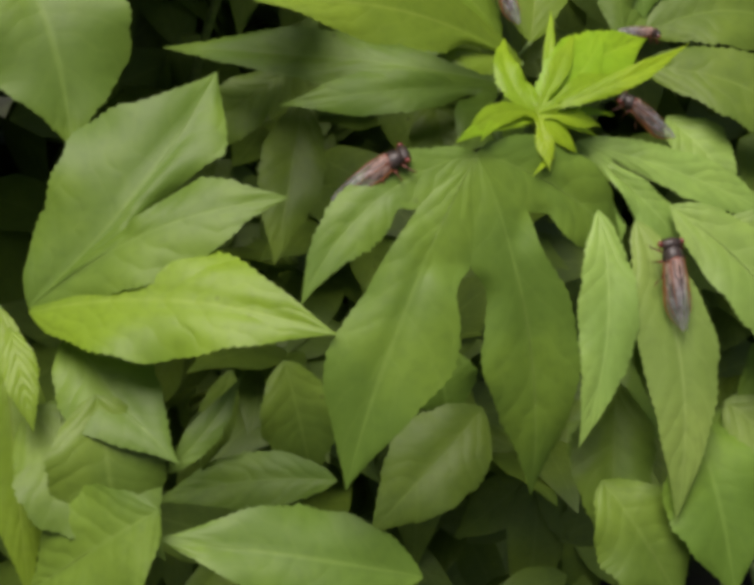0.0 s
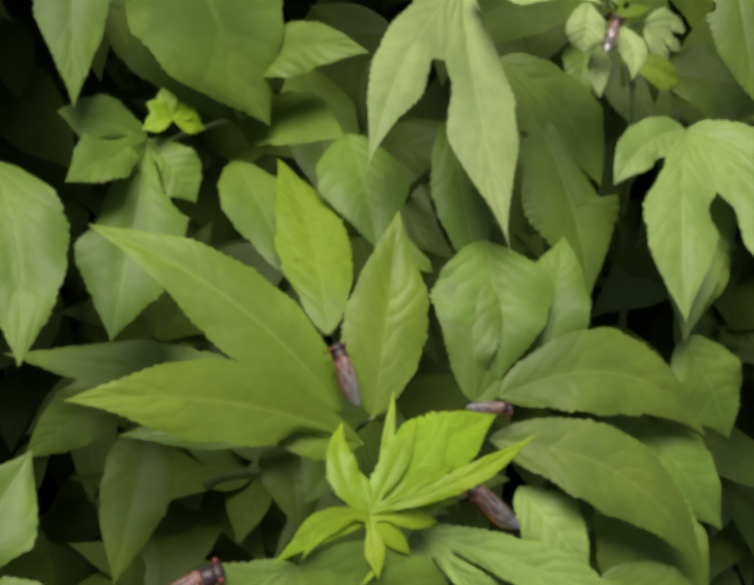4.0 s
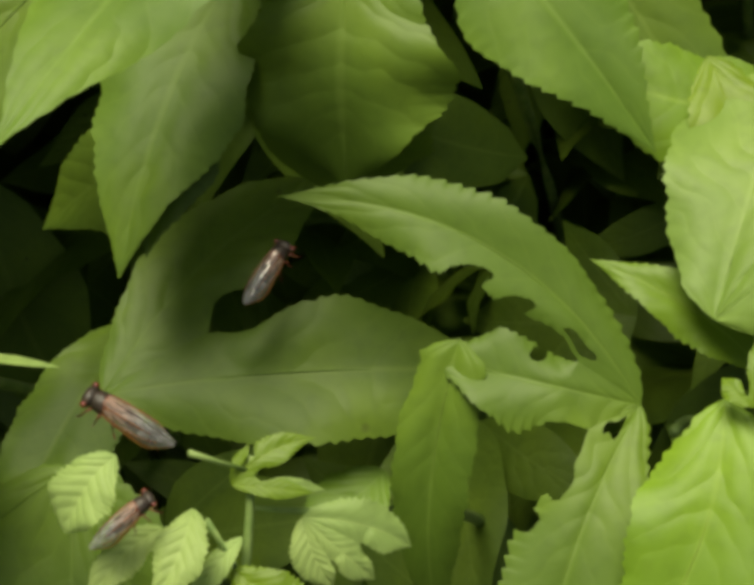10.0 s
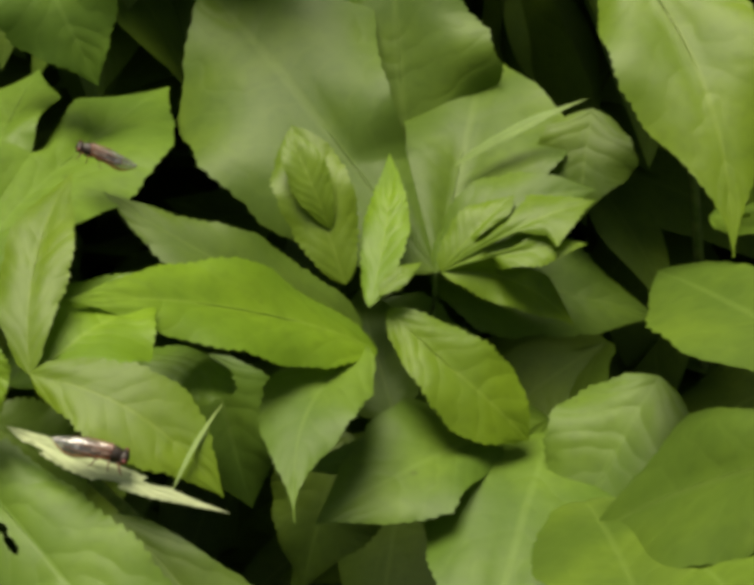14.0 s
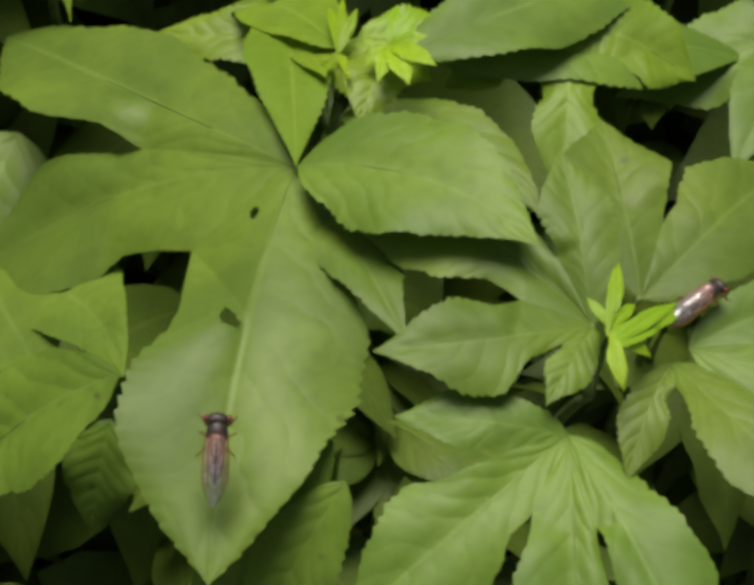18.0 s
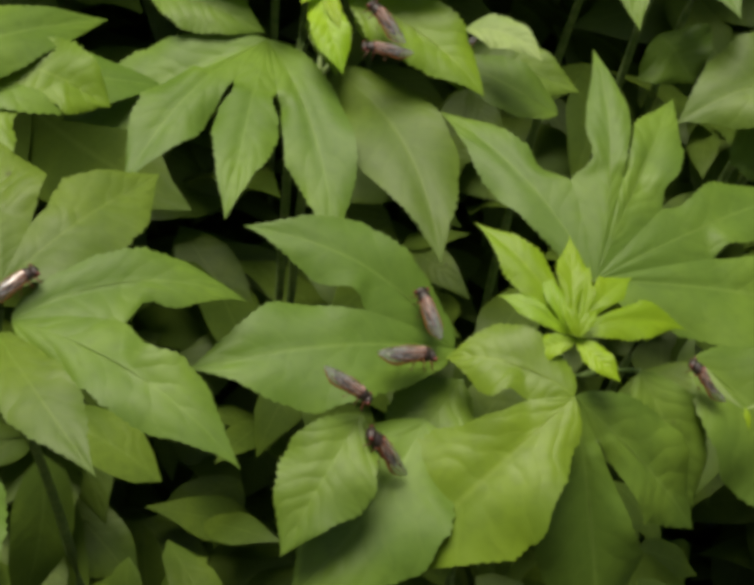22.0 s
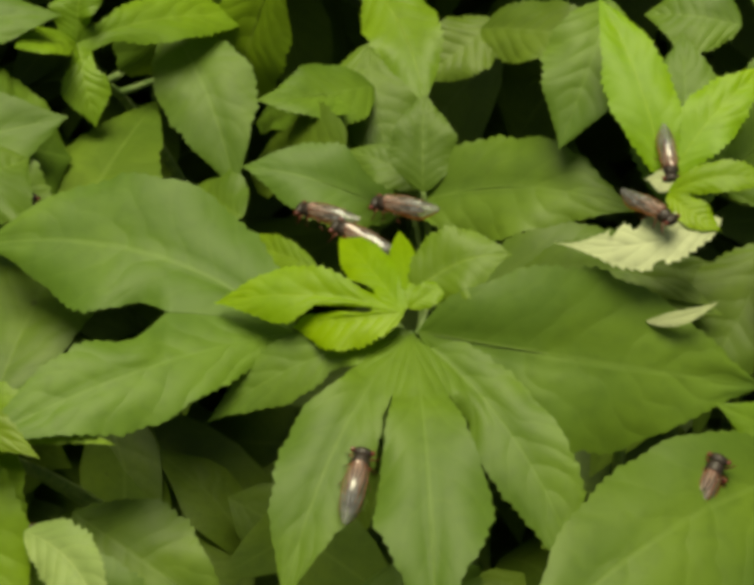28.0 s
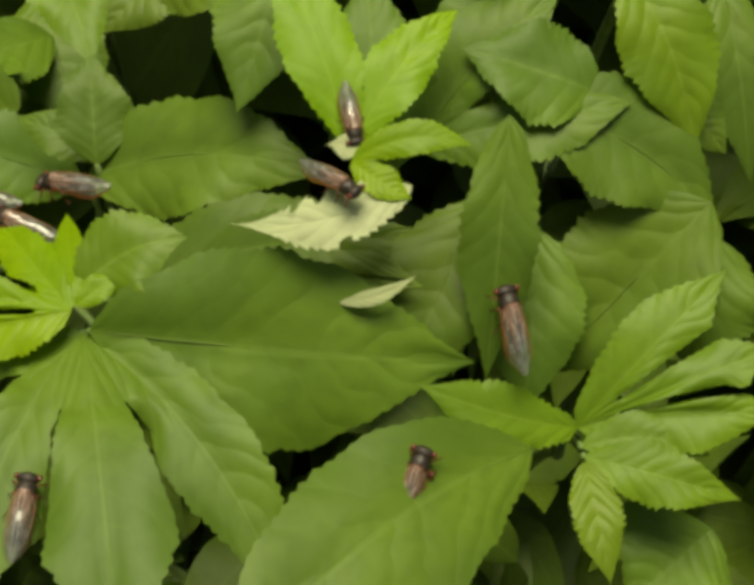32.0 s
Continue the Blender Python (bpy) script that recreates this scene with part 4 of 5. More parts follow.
leaf(H, (0.6345, 0.7816, 1.3084), [(0.6259, 0.8344, 1.3474, 0.0425, 0.06, 0), (0.6860, 0.8389, 1.3370, 0.0380, 0.06, 0)], "g", web=0.75)
leaf(H, (0.6111, 0.7386, 1.2829), [(0.5649, 0.7384, 1.2849, 0.0187, 0.07, 0), (0.5554, 0.7126, 1.2357, 0.0359, 0.07, 0), (0.6136, 0.6863, 1.2214, 0.0416, 0.07, 0), (0.6478, 0.6810, 1.2314, 0.0323, 0.07, 0)], "g", web=0.6)
leaf(H, (0.6181, 0.7386, 1.3138), [(0.6218, 0.7565, 1.326, 0.004, 0.07, 0), (0.6262, 0.7489, 1.3173, 0.0035, 0.07, 0), (0.6404, 0.7533, 1.3166, 0.0041, 0.05, 0.1), (0.6211, 0.7253, 1.3027, 0.0034, 0.07, 0), (0.63, 0.7381, 1.3065, 0.0041, 0.07, 0), (0.6123, 0.7453, 1.3193, 0.0029, 0.07, 0)], "b", stalk=False, web=0)
leaf(H, (0.6179, 0.7341, 1.3110), [(0.6386, 0.7534, 1.3171, 0.0046, 0.07, 0)], "b", web=0)
leaf(H, (0.6187, 0.7329, 1.3099), [(0.6362, 0.7491, 1.3134, 0.004, 0.07, 0)], "b", web=0)
leaf(H, (0.6171, 0.7354, 1.3121), [(0.6204, 0.7553, 1.3253, 0.0028, 0.07, 0)], "b", stalk=False, web=0)
leaf(H, (0.6179, 0.7341, 1.3110), [(0.6213, 0.7253, 1.3015, 0.0047, 0.07, 0)], "b", stalk=False, web=0)
leaf(H, (0.5501, 0.7506, 1.2717), [(0.5129, 0.7554, 1.2137, 0.0251, 0.07, 0)], "g")

G = plant((0.7498, 0.9752, 1.3525), (0.7298, 1.3402, 0.0), PLANT_LABELS["G"])
leaf(G, (0.7597, 0.9286, 1.4000), [(0.806, 0.8884, 1.3666, 0.0363, 0.08, -0.05)], "y")
leaf(G, (0.8064, 0.8985, 1.3909), [(0.8369, 0.8824, 1.3825, 0.0164, 0.06, -0.12)], "p")
leaf(G, (0.8057, 0.9338, 1.3754), [(0.8619, 0.9243, 1.3625, 0.0315, 0.07, 0)], "g")
leaf(G, (0.7734, 0.9438, 1.3954), [(0.7612, 1.0851, 1.4436, 0.0481, 0.07, 0)], "g")
leaf(G, (0.7529, 0.9795, 1.4101), [(0.7182, 1.0107, 1.4494, 0.0502, 0.07, 0)], "g")
leaf(G, (0.7320, 1.0019, 1.4455), [(0.7546, 1.0283, 1.4381, 0.0508, 0.07, 0)], "g")
leaf(G, (0.7423, 0.9715, 1.4401), [(0.7556, 0.9926, 1.4506, 0.0378, 0.07, 0)], "g")
leaf(G, (0.8499, 0.9065, 1.3559), [(0.7987, 0.9150, 1.3754, 0.0256, 0.06, 0)], "g", stalk=False)

I = plant((0.8131, 0.8516, 1.2446), (0.8331, 1.2166, 0.0), PLANT_LABELS["I"])
leaf(I, (0.7649, 0.7612, 1.2727), [(0.7382, 0.7324, 1.2303, 0.0347, 0.07, 0)], "g")
leaf(I, (0.8007, 0.7976, 1.2867), [(0.7198, 0.8046, 1.3279, 0.0301, 0.07, 0.08), (0.7028, 0.7712, 1.2833, 0.0475, 0.06, 0.02)], "g", web=0.75)
leaf(I, (0.7897, 0.7800, 1.2647), [(0.7422, 0.7409, 1.2095, 0.0573, 0.06, -0.06)], "g")
leaf(I, (0.8052, 0.8020, 1.2720), [(0.7772, 0.773, 1.2405, 0.0359, 0.07, 0)], "g")

J = plant((0.8485, 0.8488, 1.2542), (0.8885, 1.2138, 0.0), PLANT_LABELS["J"])
leaf(J, (0.8436, 0.7754, 1.2781), [(0.7970, 0.7911, 1.2851, 0.0328, 0.07, 0.08), (0.7783, 0.7553, 1.2139, 0.0560, 0.07, 0)], "y", web=0.6)
leaf(J, (0.8455, 0.7846, 1.2745), [(0.8635, 0.7784, 1.1789, 0.0483, 0.07, 0), (0.8996, 0.793, 1.2186, 0.0408, 0.07, 0)], "g")
leaf(J, (0.8437, 0.7931, 1.2957), [(0.8063, 0.8189, 1.3304, 0.0174, 0.07, 0.05), (0.8440, 0.8208, 1.3266, 0.0136, 0.06, 0), (0.8684, 0.8126, 1.3139, 0.0165, 0.07, -0.05), (0.8908, 0.8069, 1.2953, 0.0169, 0.09, -0.08)], "b", web=0.42, tip=0.8)
leaf(J, (0.8732, 0.8025, 1.2797), [(0.8989, 0.7945, 1.2271, 0.033, 0.07, 0)], "g")
leaf(J, (0.8902, 0.7723, 1.2928), [(0.9067, 0.7723, 1.2777, 0.0027, 0.05, 0.1)], "p", stalk=False)
leaf(J, (0.9067, 0.7723, 1.2777), [(0.9324, 0.7927, 1.2899, 0.0029, 0.05, 0.12)], "p", stalk=False)
leaf(J, (0.9232, 0.7840, 1.2828), [(0.9336, 0.791, 1.2865, 0.0021, 0.07, 0), (0.929, 0.7912, 1.2898, 0.002, 0.07, 0)], "b", stalk=False, web=0)
leaf(J, (0.9067, 0.7727, 1.2784), [(0.9085, 0.7693, 1.2703, 0.0023, 0.07, 0)], "b", stalk=False, web=0)
leaf(J, (0.8581, 0.8326, 1.3057), [(0.7975, 0.8881, 1.3578, 0.0276, 0.06, 0.05), (0.8619, 0.9058, 1.3846, 0.0210, 0.06, 0.05), (0.8968, 0.8993, 1.3667, 0.0339, 0.06, 0), (0.9526, 0.8907, 1.3315, 0.0361, 0.06, 0), (0.9870, 0.8691, 1.2830, 0.0540, 0.06, 0)], "g", web=0.8)
leaf(J, (0.8501, 0.8579, 1.3298), [(0.8603, 0.8415, 1.3037, 0.0274, 0.07, 0)], "g")
leaf(J, (0.8961, 0.8121, 1.2827), [(0.9681, 0.8073, 1.2183, 0.0654, 0.07, 0)], "g")
leaf(J, (0.9674, 0.8399, 1.2621), [(0.9908, 0.8197, 1.2123, 0.0472, 0.07, 0)], "g")
leaf(J, (0.8442, 0.7869, 1.2961), [(0.8602, 0.7755, 1.2843, 0.0100, 0.07, 0), (0.8240, 0.7898, 1.2866, 0.0098, 0.1, 0)], "b", tip=0.7, stalk=False)
leaf(J, (0.8413, 0.7897, 1.2974), [(0.8149, 0.7995, 1.3080, 0.0095, 0.07, 0.05), (0.8314, 0.8062, 1.3168, 0.0066, 0.08, 0)], "b", tip=0.8, stalk=False)
leaf(J, (0.8440, 0.7835, 1.2987), [(0.8486, 0.8008, 1.3212, 0.0043, 0.05, 0.03), (0.8381, 0.7907, 1.3096, 0.0052, 0.1, 0), (0.8513, 0.7900, 1.3078, 0.0049, 0.1, 0)], "b", web=0, stalk=False)

K = plant((0.9807, 0.9812, 1.3476), (0.9407, 1.3462, 0.0), PLANT_LABELS["K"])
leaf(K, (0.9723, 0.9097, 1.3836), [(0.8984, 0.8927, 1.3583, 0.0471, 0.06, 0.04)], "g")
leaf(K, (0.9745, 0.9097, 1.3818), [(0.9753, 0.8667, 1.3005, 0.0513, 0.06, 0)], "g")
leaf(K, (0.9335, 0.9153, 1.3568), [(0.9539, 0.9035, 1.3288, 0.0369, 0.07, 0)], "g")

M = plant((0.7397, 0.9639, 1.3628), (0.7397, 1.3289, 0.0), PLANT_LABELS["M"])
leaf(M, (0.7249, 0.9105, 1.3795), [(0.6416, 0.8969, 1.3427, 0.0406, 0.05, -0.05), (0.6722, 0.8465, 1.3311, 0.0327, 0.06, 0.05), (0.7121, 0.8293, 1.3233, 0.0268, 0.06, 0), (0.7548, 0.8360, 1.3115, 0.0320, 0.06, -0.05)], "g", web=0.6)
leaf(M, (0.7538, 0.9114, 1.3685), [(0.7976, 0.8394, 1.3071, 0.0417, 0.06, -0.08)], "g")
leaf(M, (0.6745, 0.9222, 1.3965), [(0.7237, 0.9129, 1.3818, 0.0312, 0.07, 0)], "g")
leaf(M, (0.7471, 0.9193, 1.3951), [(0.754, 0.888, 1.3697, 0.0188, 0.07, 0)], "y")
leaf(M, (0.7423, 0.9336, 1.4021), [(0.6872, 0.9116, 1.408, 0.0254, 0.07, 0)], "y")
leaf(M, (0.7410, 0.9264, 1.3993), [(0.8213, 0.9171, 1.4126, 0.0188, 0.07, 0)], "y")
leaf(M, (0.7433, 0.9028, 1.4026), [(0.7294, 0.9545, 1.4379, 0.0221, 0.03, 0), (0.7141, 0.9018, 1.4123, 0.0236, 0.07, 0), (0.7557, 0.8758, 1.3732, 0.0162, 0.07, 0)], "b", web=0)
leaf(M, (0.7467, 0.9043, 1.4043), [(0.76, 0.9417, 1.4182, 0.0106, 0.07, 0), (0.7375, 0.8903, 1.3982, 0.0063, 0.07, 0), (0.7465, 0.9482, 1.4252, 0.0069, 0.07, 0), (0.7539, 0.8859, 1.3894, 0.0067, 0.07, 0)], "b", web=0)
leaf(M, (0.7540, 0.9066, 1.4041), [(0.8086, 0.8976, 1.4149, 0.0202, 0.08, -0.08)], "y")
leaf(M, (0.7591, 0.9108, 1.3985), [(0.8147, 0.8837, 1.366, 0.0351, 0.06, -0.06)], "y")

N = plant((0.8812, 1.0118, 1.4133), (0.9012, 1.3768, 0.0), PLANT_LABELS["N"])
leaf(N, (0.8972, 0.9400, 1.3876), [(0.9135, 0.9308, 1.3683, 0.0419, 0.07, 0)], "g")
leaf(N, (0.8848, 0.9639, 1.4451), [(0.8786, 0.8966, 1.3955, 0.0273, 0.08, 0.05), (0.9185, 0.8902, 1.4042, 0.0344, 0.08, -0.02), (0.9495, 0.9247, 1.4074, 0.0235, 0.06, -0.08), (0.8375, 0.9439, 1.4108, 0.0173, 0.05, 0.06)], "g", web=0.5)
leaf(N, (0.8518, 0.9659, 1.4339), [(0.7870, 0.9036, 1.4075, 0.0296, 0.05, 0.03), (0.7555, 0.9653, 1.4324, 0.0475, 0.05, 0.1)], "g", web=0.72)
leaf(N, (0.8869, 0.9626, 1.4470), [(0.9801, 0.9776, 1.4531, 0.0498, 0.07, 0, 22)], "g")
leaf(N, (0.8831, 0.9918, 1.4435), [(0.9631, 1, 1.4742, 0.0319, 0.07, 0)], "g")
leaf(N, (0.8822, 0.9610, 1.4522), [(0.8301, 0.9572, 1.4402, 0.0168, 0.05, 0.05), (0.8533, 0.9585, 1.4393, 0.0196, 0.07, 0), (0.8540, 0.9900, 1.4564, 0.0123, 0.07, 0)], "b")
leaf(N, (0.8830, 0.9624, 1.4533), [(0.87, 0.9958, 1.4597, 0.0074, 0.07, 0), (0.8673, 0.9869, 1.4562, 0.006, 0.07, 0), (0.8839, 0.9795, 1.4613, 0.0068, 0.07, 0), (0.8685, 0.9709, 1.4511, 0.0069, 0.07, 0), (0.8908, 0.9693, 1.4602, 0.0076, 0.07, 0)], "b", stalk=False, web=0)
leaf(N, (0.8826, 0.9673, 1.4555), [(0.9055, 0.976, 1.4708, 0.0223, 0.06, -0.1)], "y")
leaf(N, (0.8503, 0.9871, 1.4447), [(0.8178, 1.0058, 1.4368, 0.0106, 0.07, 0)], "y")
leaf(N, (0.8669, 1.0256, 1.4557), [(0.9331, 1.0087, 1.4797, 0.0343, 0.06, -0.07)], "g")
leaf(N, (0.9060, 0.9900, 1.4546), [(0.9638, 0.9832, 1.4676, 0.0255, 0.05, -0.05)], "g")
leaf(N, (0.8699, 1.0232, 1.4619), [(0.8604, 1.0407, 1.4868, 0.0205, 0.07, 0)], "g")
leaf(N, (0.9053, 0.9897, 1.4550), [(0.9614, 0.9823, 1.469, 0.0188, 0.06, -0.12)], "g")
leaf(N, (0.8688, 1.0405, 1.4575), [(0.8402, 1.0448, 1.4604, 0.0149, 0.07, 0)], "g", stalk=False)

O = plant((0.9385, 1.0504, 1.4581), (0.9785, 1.4154, 0.0), PLANT_LABELS["O"])
leaf(O, (0.9450, 0.9710, 1.4650), [(0.9618, 0.9748, 1.4745, 0.0039, 0.08, 0.1)], "w", stalk=False)
leaf(O, (0.9564, 0.9790, 1.4957), [(0.9163, 0.9709, 1.4797, 0.0143, 0.04, -0.1)], "w", tip=0.95, fold=0.1, holes=((0.3, 0.95, 0.04, 0.25, 0), (0.52, 1.0, 0.05, 0.3, 0), (0.42, -0.95, 0.04, 0.22, 0), (0.66, 0.95, 0.03, 0.3, 0)))
leaf(O, (0.9470, 1.0073, 1.4829), [(0.9318, 1.0376, 1.5251, 0.0315, 0.07, 0)], "g")
leaf(O, (0.9391, 0.9916, 1.4976), [(0.9074, 1.0231, 1.5327, 0.0185, 0.05, 0.03)], "b", tip=0.25)
leaf(O, (0.9405, 0.9919, 1.4981), [(0.9575, 1.0185, 1.5271, 0.0162, 0.06, -0.05)], "b", tip=0.25)
leaf(O, (0.9412, 0.9823, 1.4971), [(0.9684, 0.9866, 1.5058, 0.0093, 0.1, -0.1), (0.9571, 0.9766, 1.4934, 0.0086, 0.08, 0.05)], "b", stalk=False, web=0)
leaf(O, (0.9088, 1.0415, 1.5285), [(0.9076, 1.0111, 1.4909, 0.0282, 0.06, -0.02)], "g")
leaf(O, (0.8722, 1.0499, 1.5077), [(0.9158, 1.0339, 1.5174, 0.0227, 0.07, 0)], "g")
leaf(O, (0.9757, 1.0010, 1.5096), [(0.9841, 0.9798, 1.4475, 0.0196, 0.05, 0)], "g")
leaf(O, (0.9804, 1.0171, 1.5056), [(1.0346, 1.0159, 1.4843, 0.0317, 0.06, -0.1)], "g")
leaf(O, (0.9735, 1.0069, 1.4826), [(0.9632, 0.9779, 1.4418, 0.0318, 0.07, 0)], "g")
leaf(O, (0.9472, 1.0461, 1.5295), [(0.9191, 1.0472, 1.5252, 0.0242, 0.07, 0)], "g")
leaf(O, (0.9550, 1.0142, 1.4911), [(0.9820, 1.0361, 1.5312, 0.0274, 0.06, -0.05), (1.0055, 1.0219, 1.5115, 0.0248, 0.06, 0)], "g", web=0.55)
leaf(O, (0.9429, 0.9853, 1.4982), [(0.9339, 0.9869, 1.4977, 0.0070, 0.05, 0.1)], "w", tip=0.9, stalk=False)

Q = plant((1.0104, 1.0224, 1.4035), (0.9904, 1.3874, 0.0), PLANT_LABELS["Q"])
leaf(Q, (0.9769, 0.9728, 1.4290), [(0.9449, 0.9177, 1.4, 0.0282, 0.07, 0)], "g")
leaf(Q, (0.9985, 0.9671, 1.4385), [(0.9378, 0.8836, 1.4083, 0.042, 0.06, 0.06)], "g")
leaf(Q, (1.0093, 0.9803, 1.4392), [(1.0374, 1.0031, 1.4804, 0.0197, 0.07, 0), (1.0539, 0.9933, 1.4673, 0.0212, 0.07, 0), (1.0573, 0.9832, 1.4528, 0.0213, 0.05, -0.05), (0.9686, 0.9671, 1.4494, 0.0162, 0.06, -0.05)], "y")
leaf(Q, (1.0111, 0.9749, 1.4373), [(1.043, 0.9765, 1.4418, 0.0137, 0.06, -0.1)], "y")
leaf(Q, (1.0112, 0.9627, 1.4410), [(1.0226, 0.9422, 1.4221, 0.0127, 0.07, 0)], "y")
leaf(Q, (1.0121, 0.9725, 1.4362), [(1.0517, 0.9699, 1.4353, 0.0161, 0.07, 0)], "y")
leaf(Q, (0.9897, 1.0104, 1.4764), [(0.9959, 0.9865, 1.4362, 0.0272, 0.07, 0)], "g")
leaf(Q, (0.9977, 1.0234, 1.5110), [(0.9604, 1.0215, 1.5165, 0.0279, 0.07, 0)], "g")
leaf(Q, (1.0307, 1.0138, 1.4930), [(0.9993, 1.0005, 1.4406, 0.0417, 0.05, 0)], "g")
leaf(Q, (1.0376, 1.0243, 1.4784), [(1.0351, 1.0104, 1.4469, 0.0331, 0.07, 0)], "g")
leaf(Q, (1.0496, 0.9813, 1.4177), [(1.0312, 0.9644, 1.4004, 0.0377, 0.07, 0)], "g")

R = plant((0.7974, 1.1822, 1.4909), (0.7974, 1.5472, 0.0), PLANT_LABELS["R"])
leaf(R, (0.7916, 1.0956, 1.4952), [(0.7812, 1.1109, 1.4344, 0.0322, 0.06, 0)], "y")
leaf(R, (0.8305, 1.0733, 1.5052), [(0.8623, 1.0372, 1.4833, 0.0241, 0.06, -0.06)], "y")
leaf(R, (0.8279, 1.1199, 1.4564), [(0.7967, 1.0820, 1.4538, 0.0260, 0.07, -0.06)], "g")
leaf(R, (0.8323, 1.0737, 1.4503), [(0.7903, 1.1117, 1.4161, 0.0359, 0.07, 0)], "g")
leaf(R, (0.7844, 1.1334, 1.4283), [(0.8301, 1.0883, 1.4564, 0.0247, 0.07, 0)], "g")
leaf(R, (0.8665, 1.1188, 1.4911), [(0.8483, 1.1005, 1.4686, 0.0248, 0.07, 0)], "g", stalk=False)
leaf(R, (0.8197, 1.1363, 1.4661), [(0.8449, 1.1070, 1.4315, 0.0336, 0.05, 0.05)], "g", stalk=False)
leaf(R, (0.8043, 1.1274, 1.4315), [(0.8619, 1.1210, 1.4341, 0.0295, 0.05, 0)], "g", stalk=False)

S = plant((0.7281, 1.1148, 1.4319), (0.7481, 1.4798, 0.0), PLANT_LABELS["S"])
leaf(S, (0.7568, 1.0956, 1.4672), [(0.8006, 1.0617, 1.4272, 0.0331, 0.06, -0.05)], "g")
leaf(S, (0.7414, 1.0534, 1.4672), [(0.7562, 1.0417, 1.4452, 0.0158, 0.07, 0), (0.7859, 1.1073, 1.4728, 0.0196, 0.05, -0.05), (0.7331, 1.0242, 1.4712, 0.0183, 0.07, 0), (0.738, 1.0599, 1.4862, 0.0191, 0.07, 0)], "y")
leaf(S, (0.8582, 1.0546, 1.4389), [(0.8055, 1.0470, 1.4436, 0.0281, 0.08, 0.03)], "g")
leaf(S, (0.7606, 1.1155, 1.4502), [(0.7476, 1.0903, 1.4852, 0.053, 0.07, 0)], "g")
leaf(S, (0.8088, 1.0472, 1.4266), [(0.7808, 1.0681, 1.4177, 0.0269, 0.07, 0)], "g")
leaf(S, (0.6904, 1.0174, 1.4656), [(0.7415, 1.0386, 1.4806, 0.0247, 0.06, 0)], "g", stalk=False)
leaf(S, (0.6977, 0.9855, 1.4262), [(0.7570, 1.0153, 1.4574, 0.0465, 0.06, 0)], "g", stalk=False)

U = plant((1.0033, 1.1202, 1.5096), (0.9633, 1.4852, 0.0), PLANT_LABELS["U"])
leaf(U, (0.9969, 1.0390, 1.5395), [(1.0241, 1.0227, 1.5026, 0.026, 0.06, -0.05)], "y")
leaf(U, (1.0167, 1.0363, 1.5104), [(1.0336, 1.0324, 1.4993, 0.0154, 0.07, 0)], "g")
leaf(U, (1.0234, 1.0619, 1.5370), [(1.043, 1.0394, 1.4899, 0.0206, 0.07, 0)], "g")
leaf(U, (0.9793, 1.0451, 1.5270), [(0.9486, 1.0308, 1.5103, 0.0238, 0.07, 0)], "g")
leaf(U, (0.9792, 1.0509, 1.5354), [(0.944, 1.0539, 1.5391, 0.0265, 0.07, 0)], "l")

X = plant((0.3990, 1.0671, 1.4331), (0.4190, 1.4321, 0.0), PLANT_LABELS["X"])
leaf(X, (0.3860, 0.9941, 1.4400), [(0.4507, 0.9395, 1.3452, 0.0534, 0.06, -0.08)], "y", tip=0.8)
leaf(X, (0.4670, 0.9947, 1.4280), [(0.5174, 0.9651, 1.3588, 0.0416, 0.06, -0.05)], "y")
leaf(X, (0.4501, 1.0296, 1.3927), [(0.4355, 1.0585, 1.3382, 0.0381, 0.07, 0)], "g")
leaf(X, (0.3852, 1.0120, 1.3795), [(0.3889, 0.9949, 1.3407, 0.0355, 0.07, 0)], "g")
leaf(X, (0.4249, 1.0731, 1.3378), [(0.4969, 1.0265, 1.3519, 0.0305, 0.07, 0)], "g", stalk=False)

# ---- shaded leaves deeper in the thicket, and unseen leaves added to shade them ----
rng = random.Random(5)
BACK = Vector((0.0, 0.80, -0.60)).normalized()


def loose_leaf(v, f, uv, at, size):
    out = Vector((rng.uniform(-1, 1), rng.uniform(-0.9, 0.3), rng.uniform(-0.9, 0.35))).normalized()
    face = Vector((rng.uniform(-0.5, 0.5), -0.55 + rng.uniform(-0.4, 0.4), 0.75)).normalized()
    for k, ang in enumerate((0, 48, -48) if rng.random() < 0.5 else (0,)):
        way = Matrix.Rotation(radians(ang), 3, face) @ out
        far = size * (1.0 if k == 0 else 0.72)
        line = spine(at, at + way * far, 0.08, rng.uniform(-0.05, 0.05), rng.uniform(-25, 25), face)
        add_blade(v, f, uv, line, far * rng.uniform(0.36, 0.5), 0.42, 0.25, 9, 2, 0, rng)


v, f, uv = [], [], []
for joint, tip in JOINTS:
    for k in range(4):
        at = joint.lerp(tip, rng.random()) + BACK * rng.uniform(0.38, 0.85)
        at += Vector((rng.uniform(-0.09, 0.09), rng.uniform(0.0, 0.06), rng.uniform(-0.10, 0.06)))
        loose_leaf(v, f, uv, at, rng.uniform(0.06, 0.12))
under = tagged(new("undergrowth_leaves", mesh_of("undergrowth_leaves", v, f, uv)), "shaded green ragweed leaves deep in the thicket", "foliage", kind="stuff")
under.data.materials.append(MATURE)

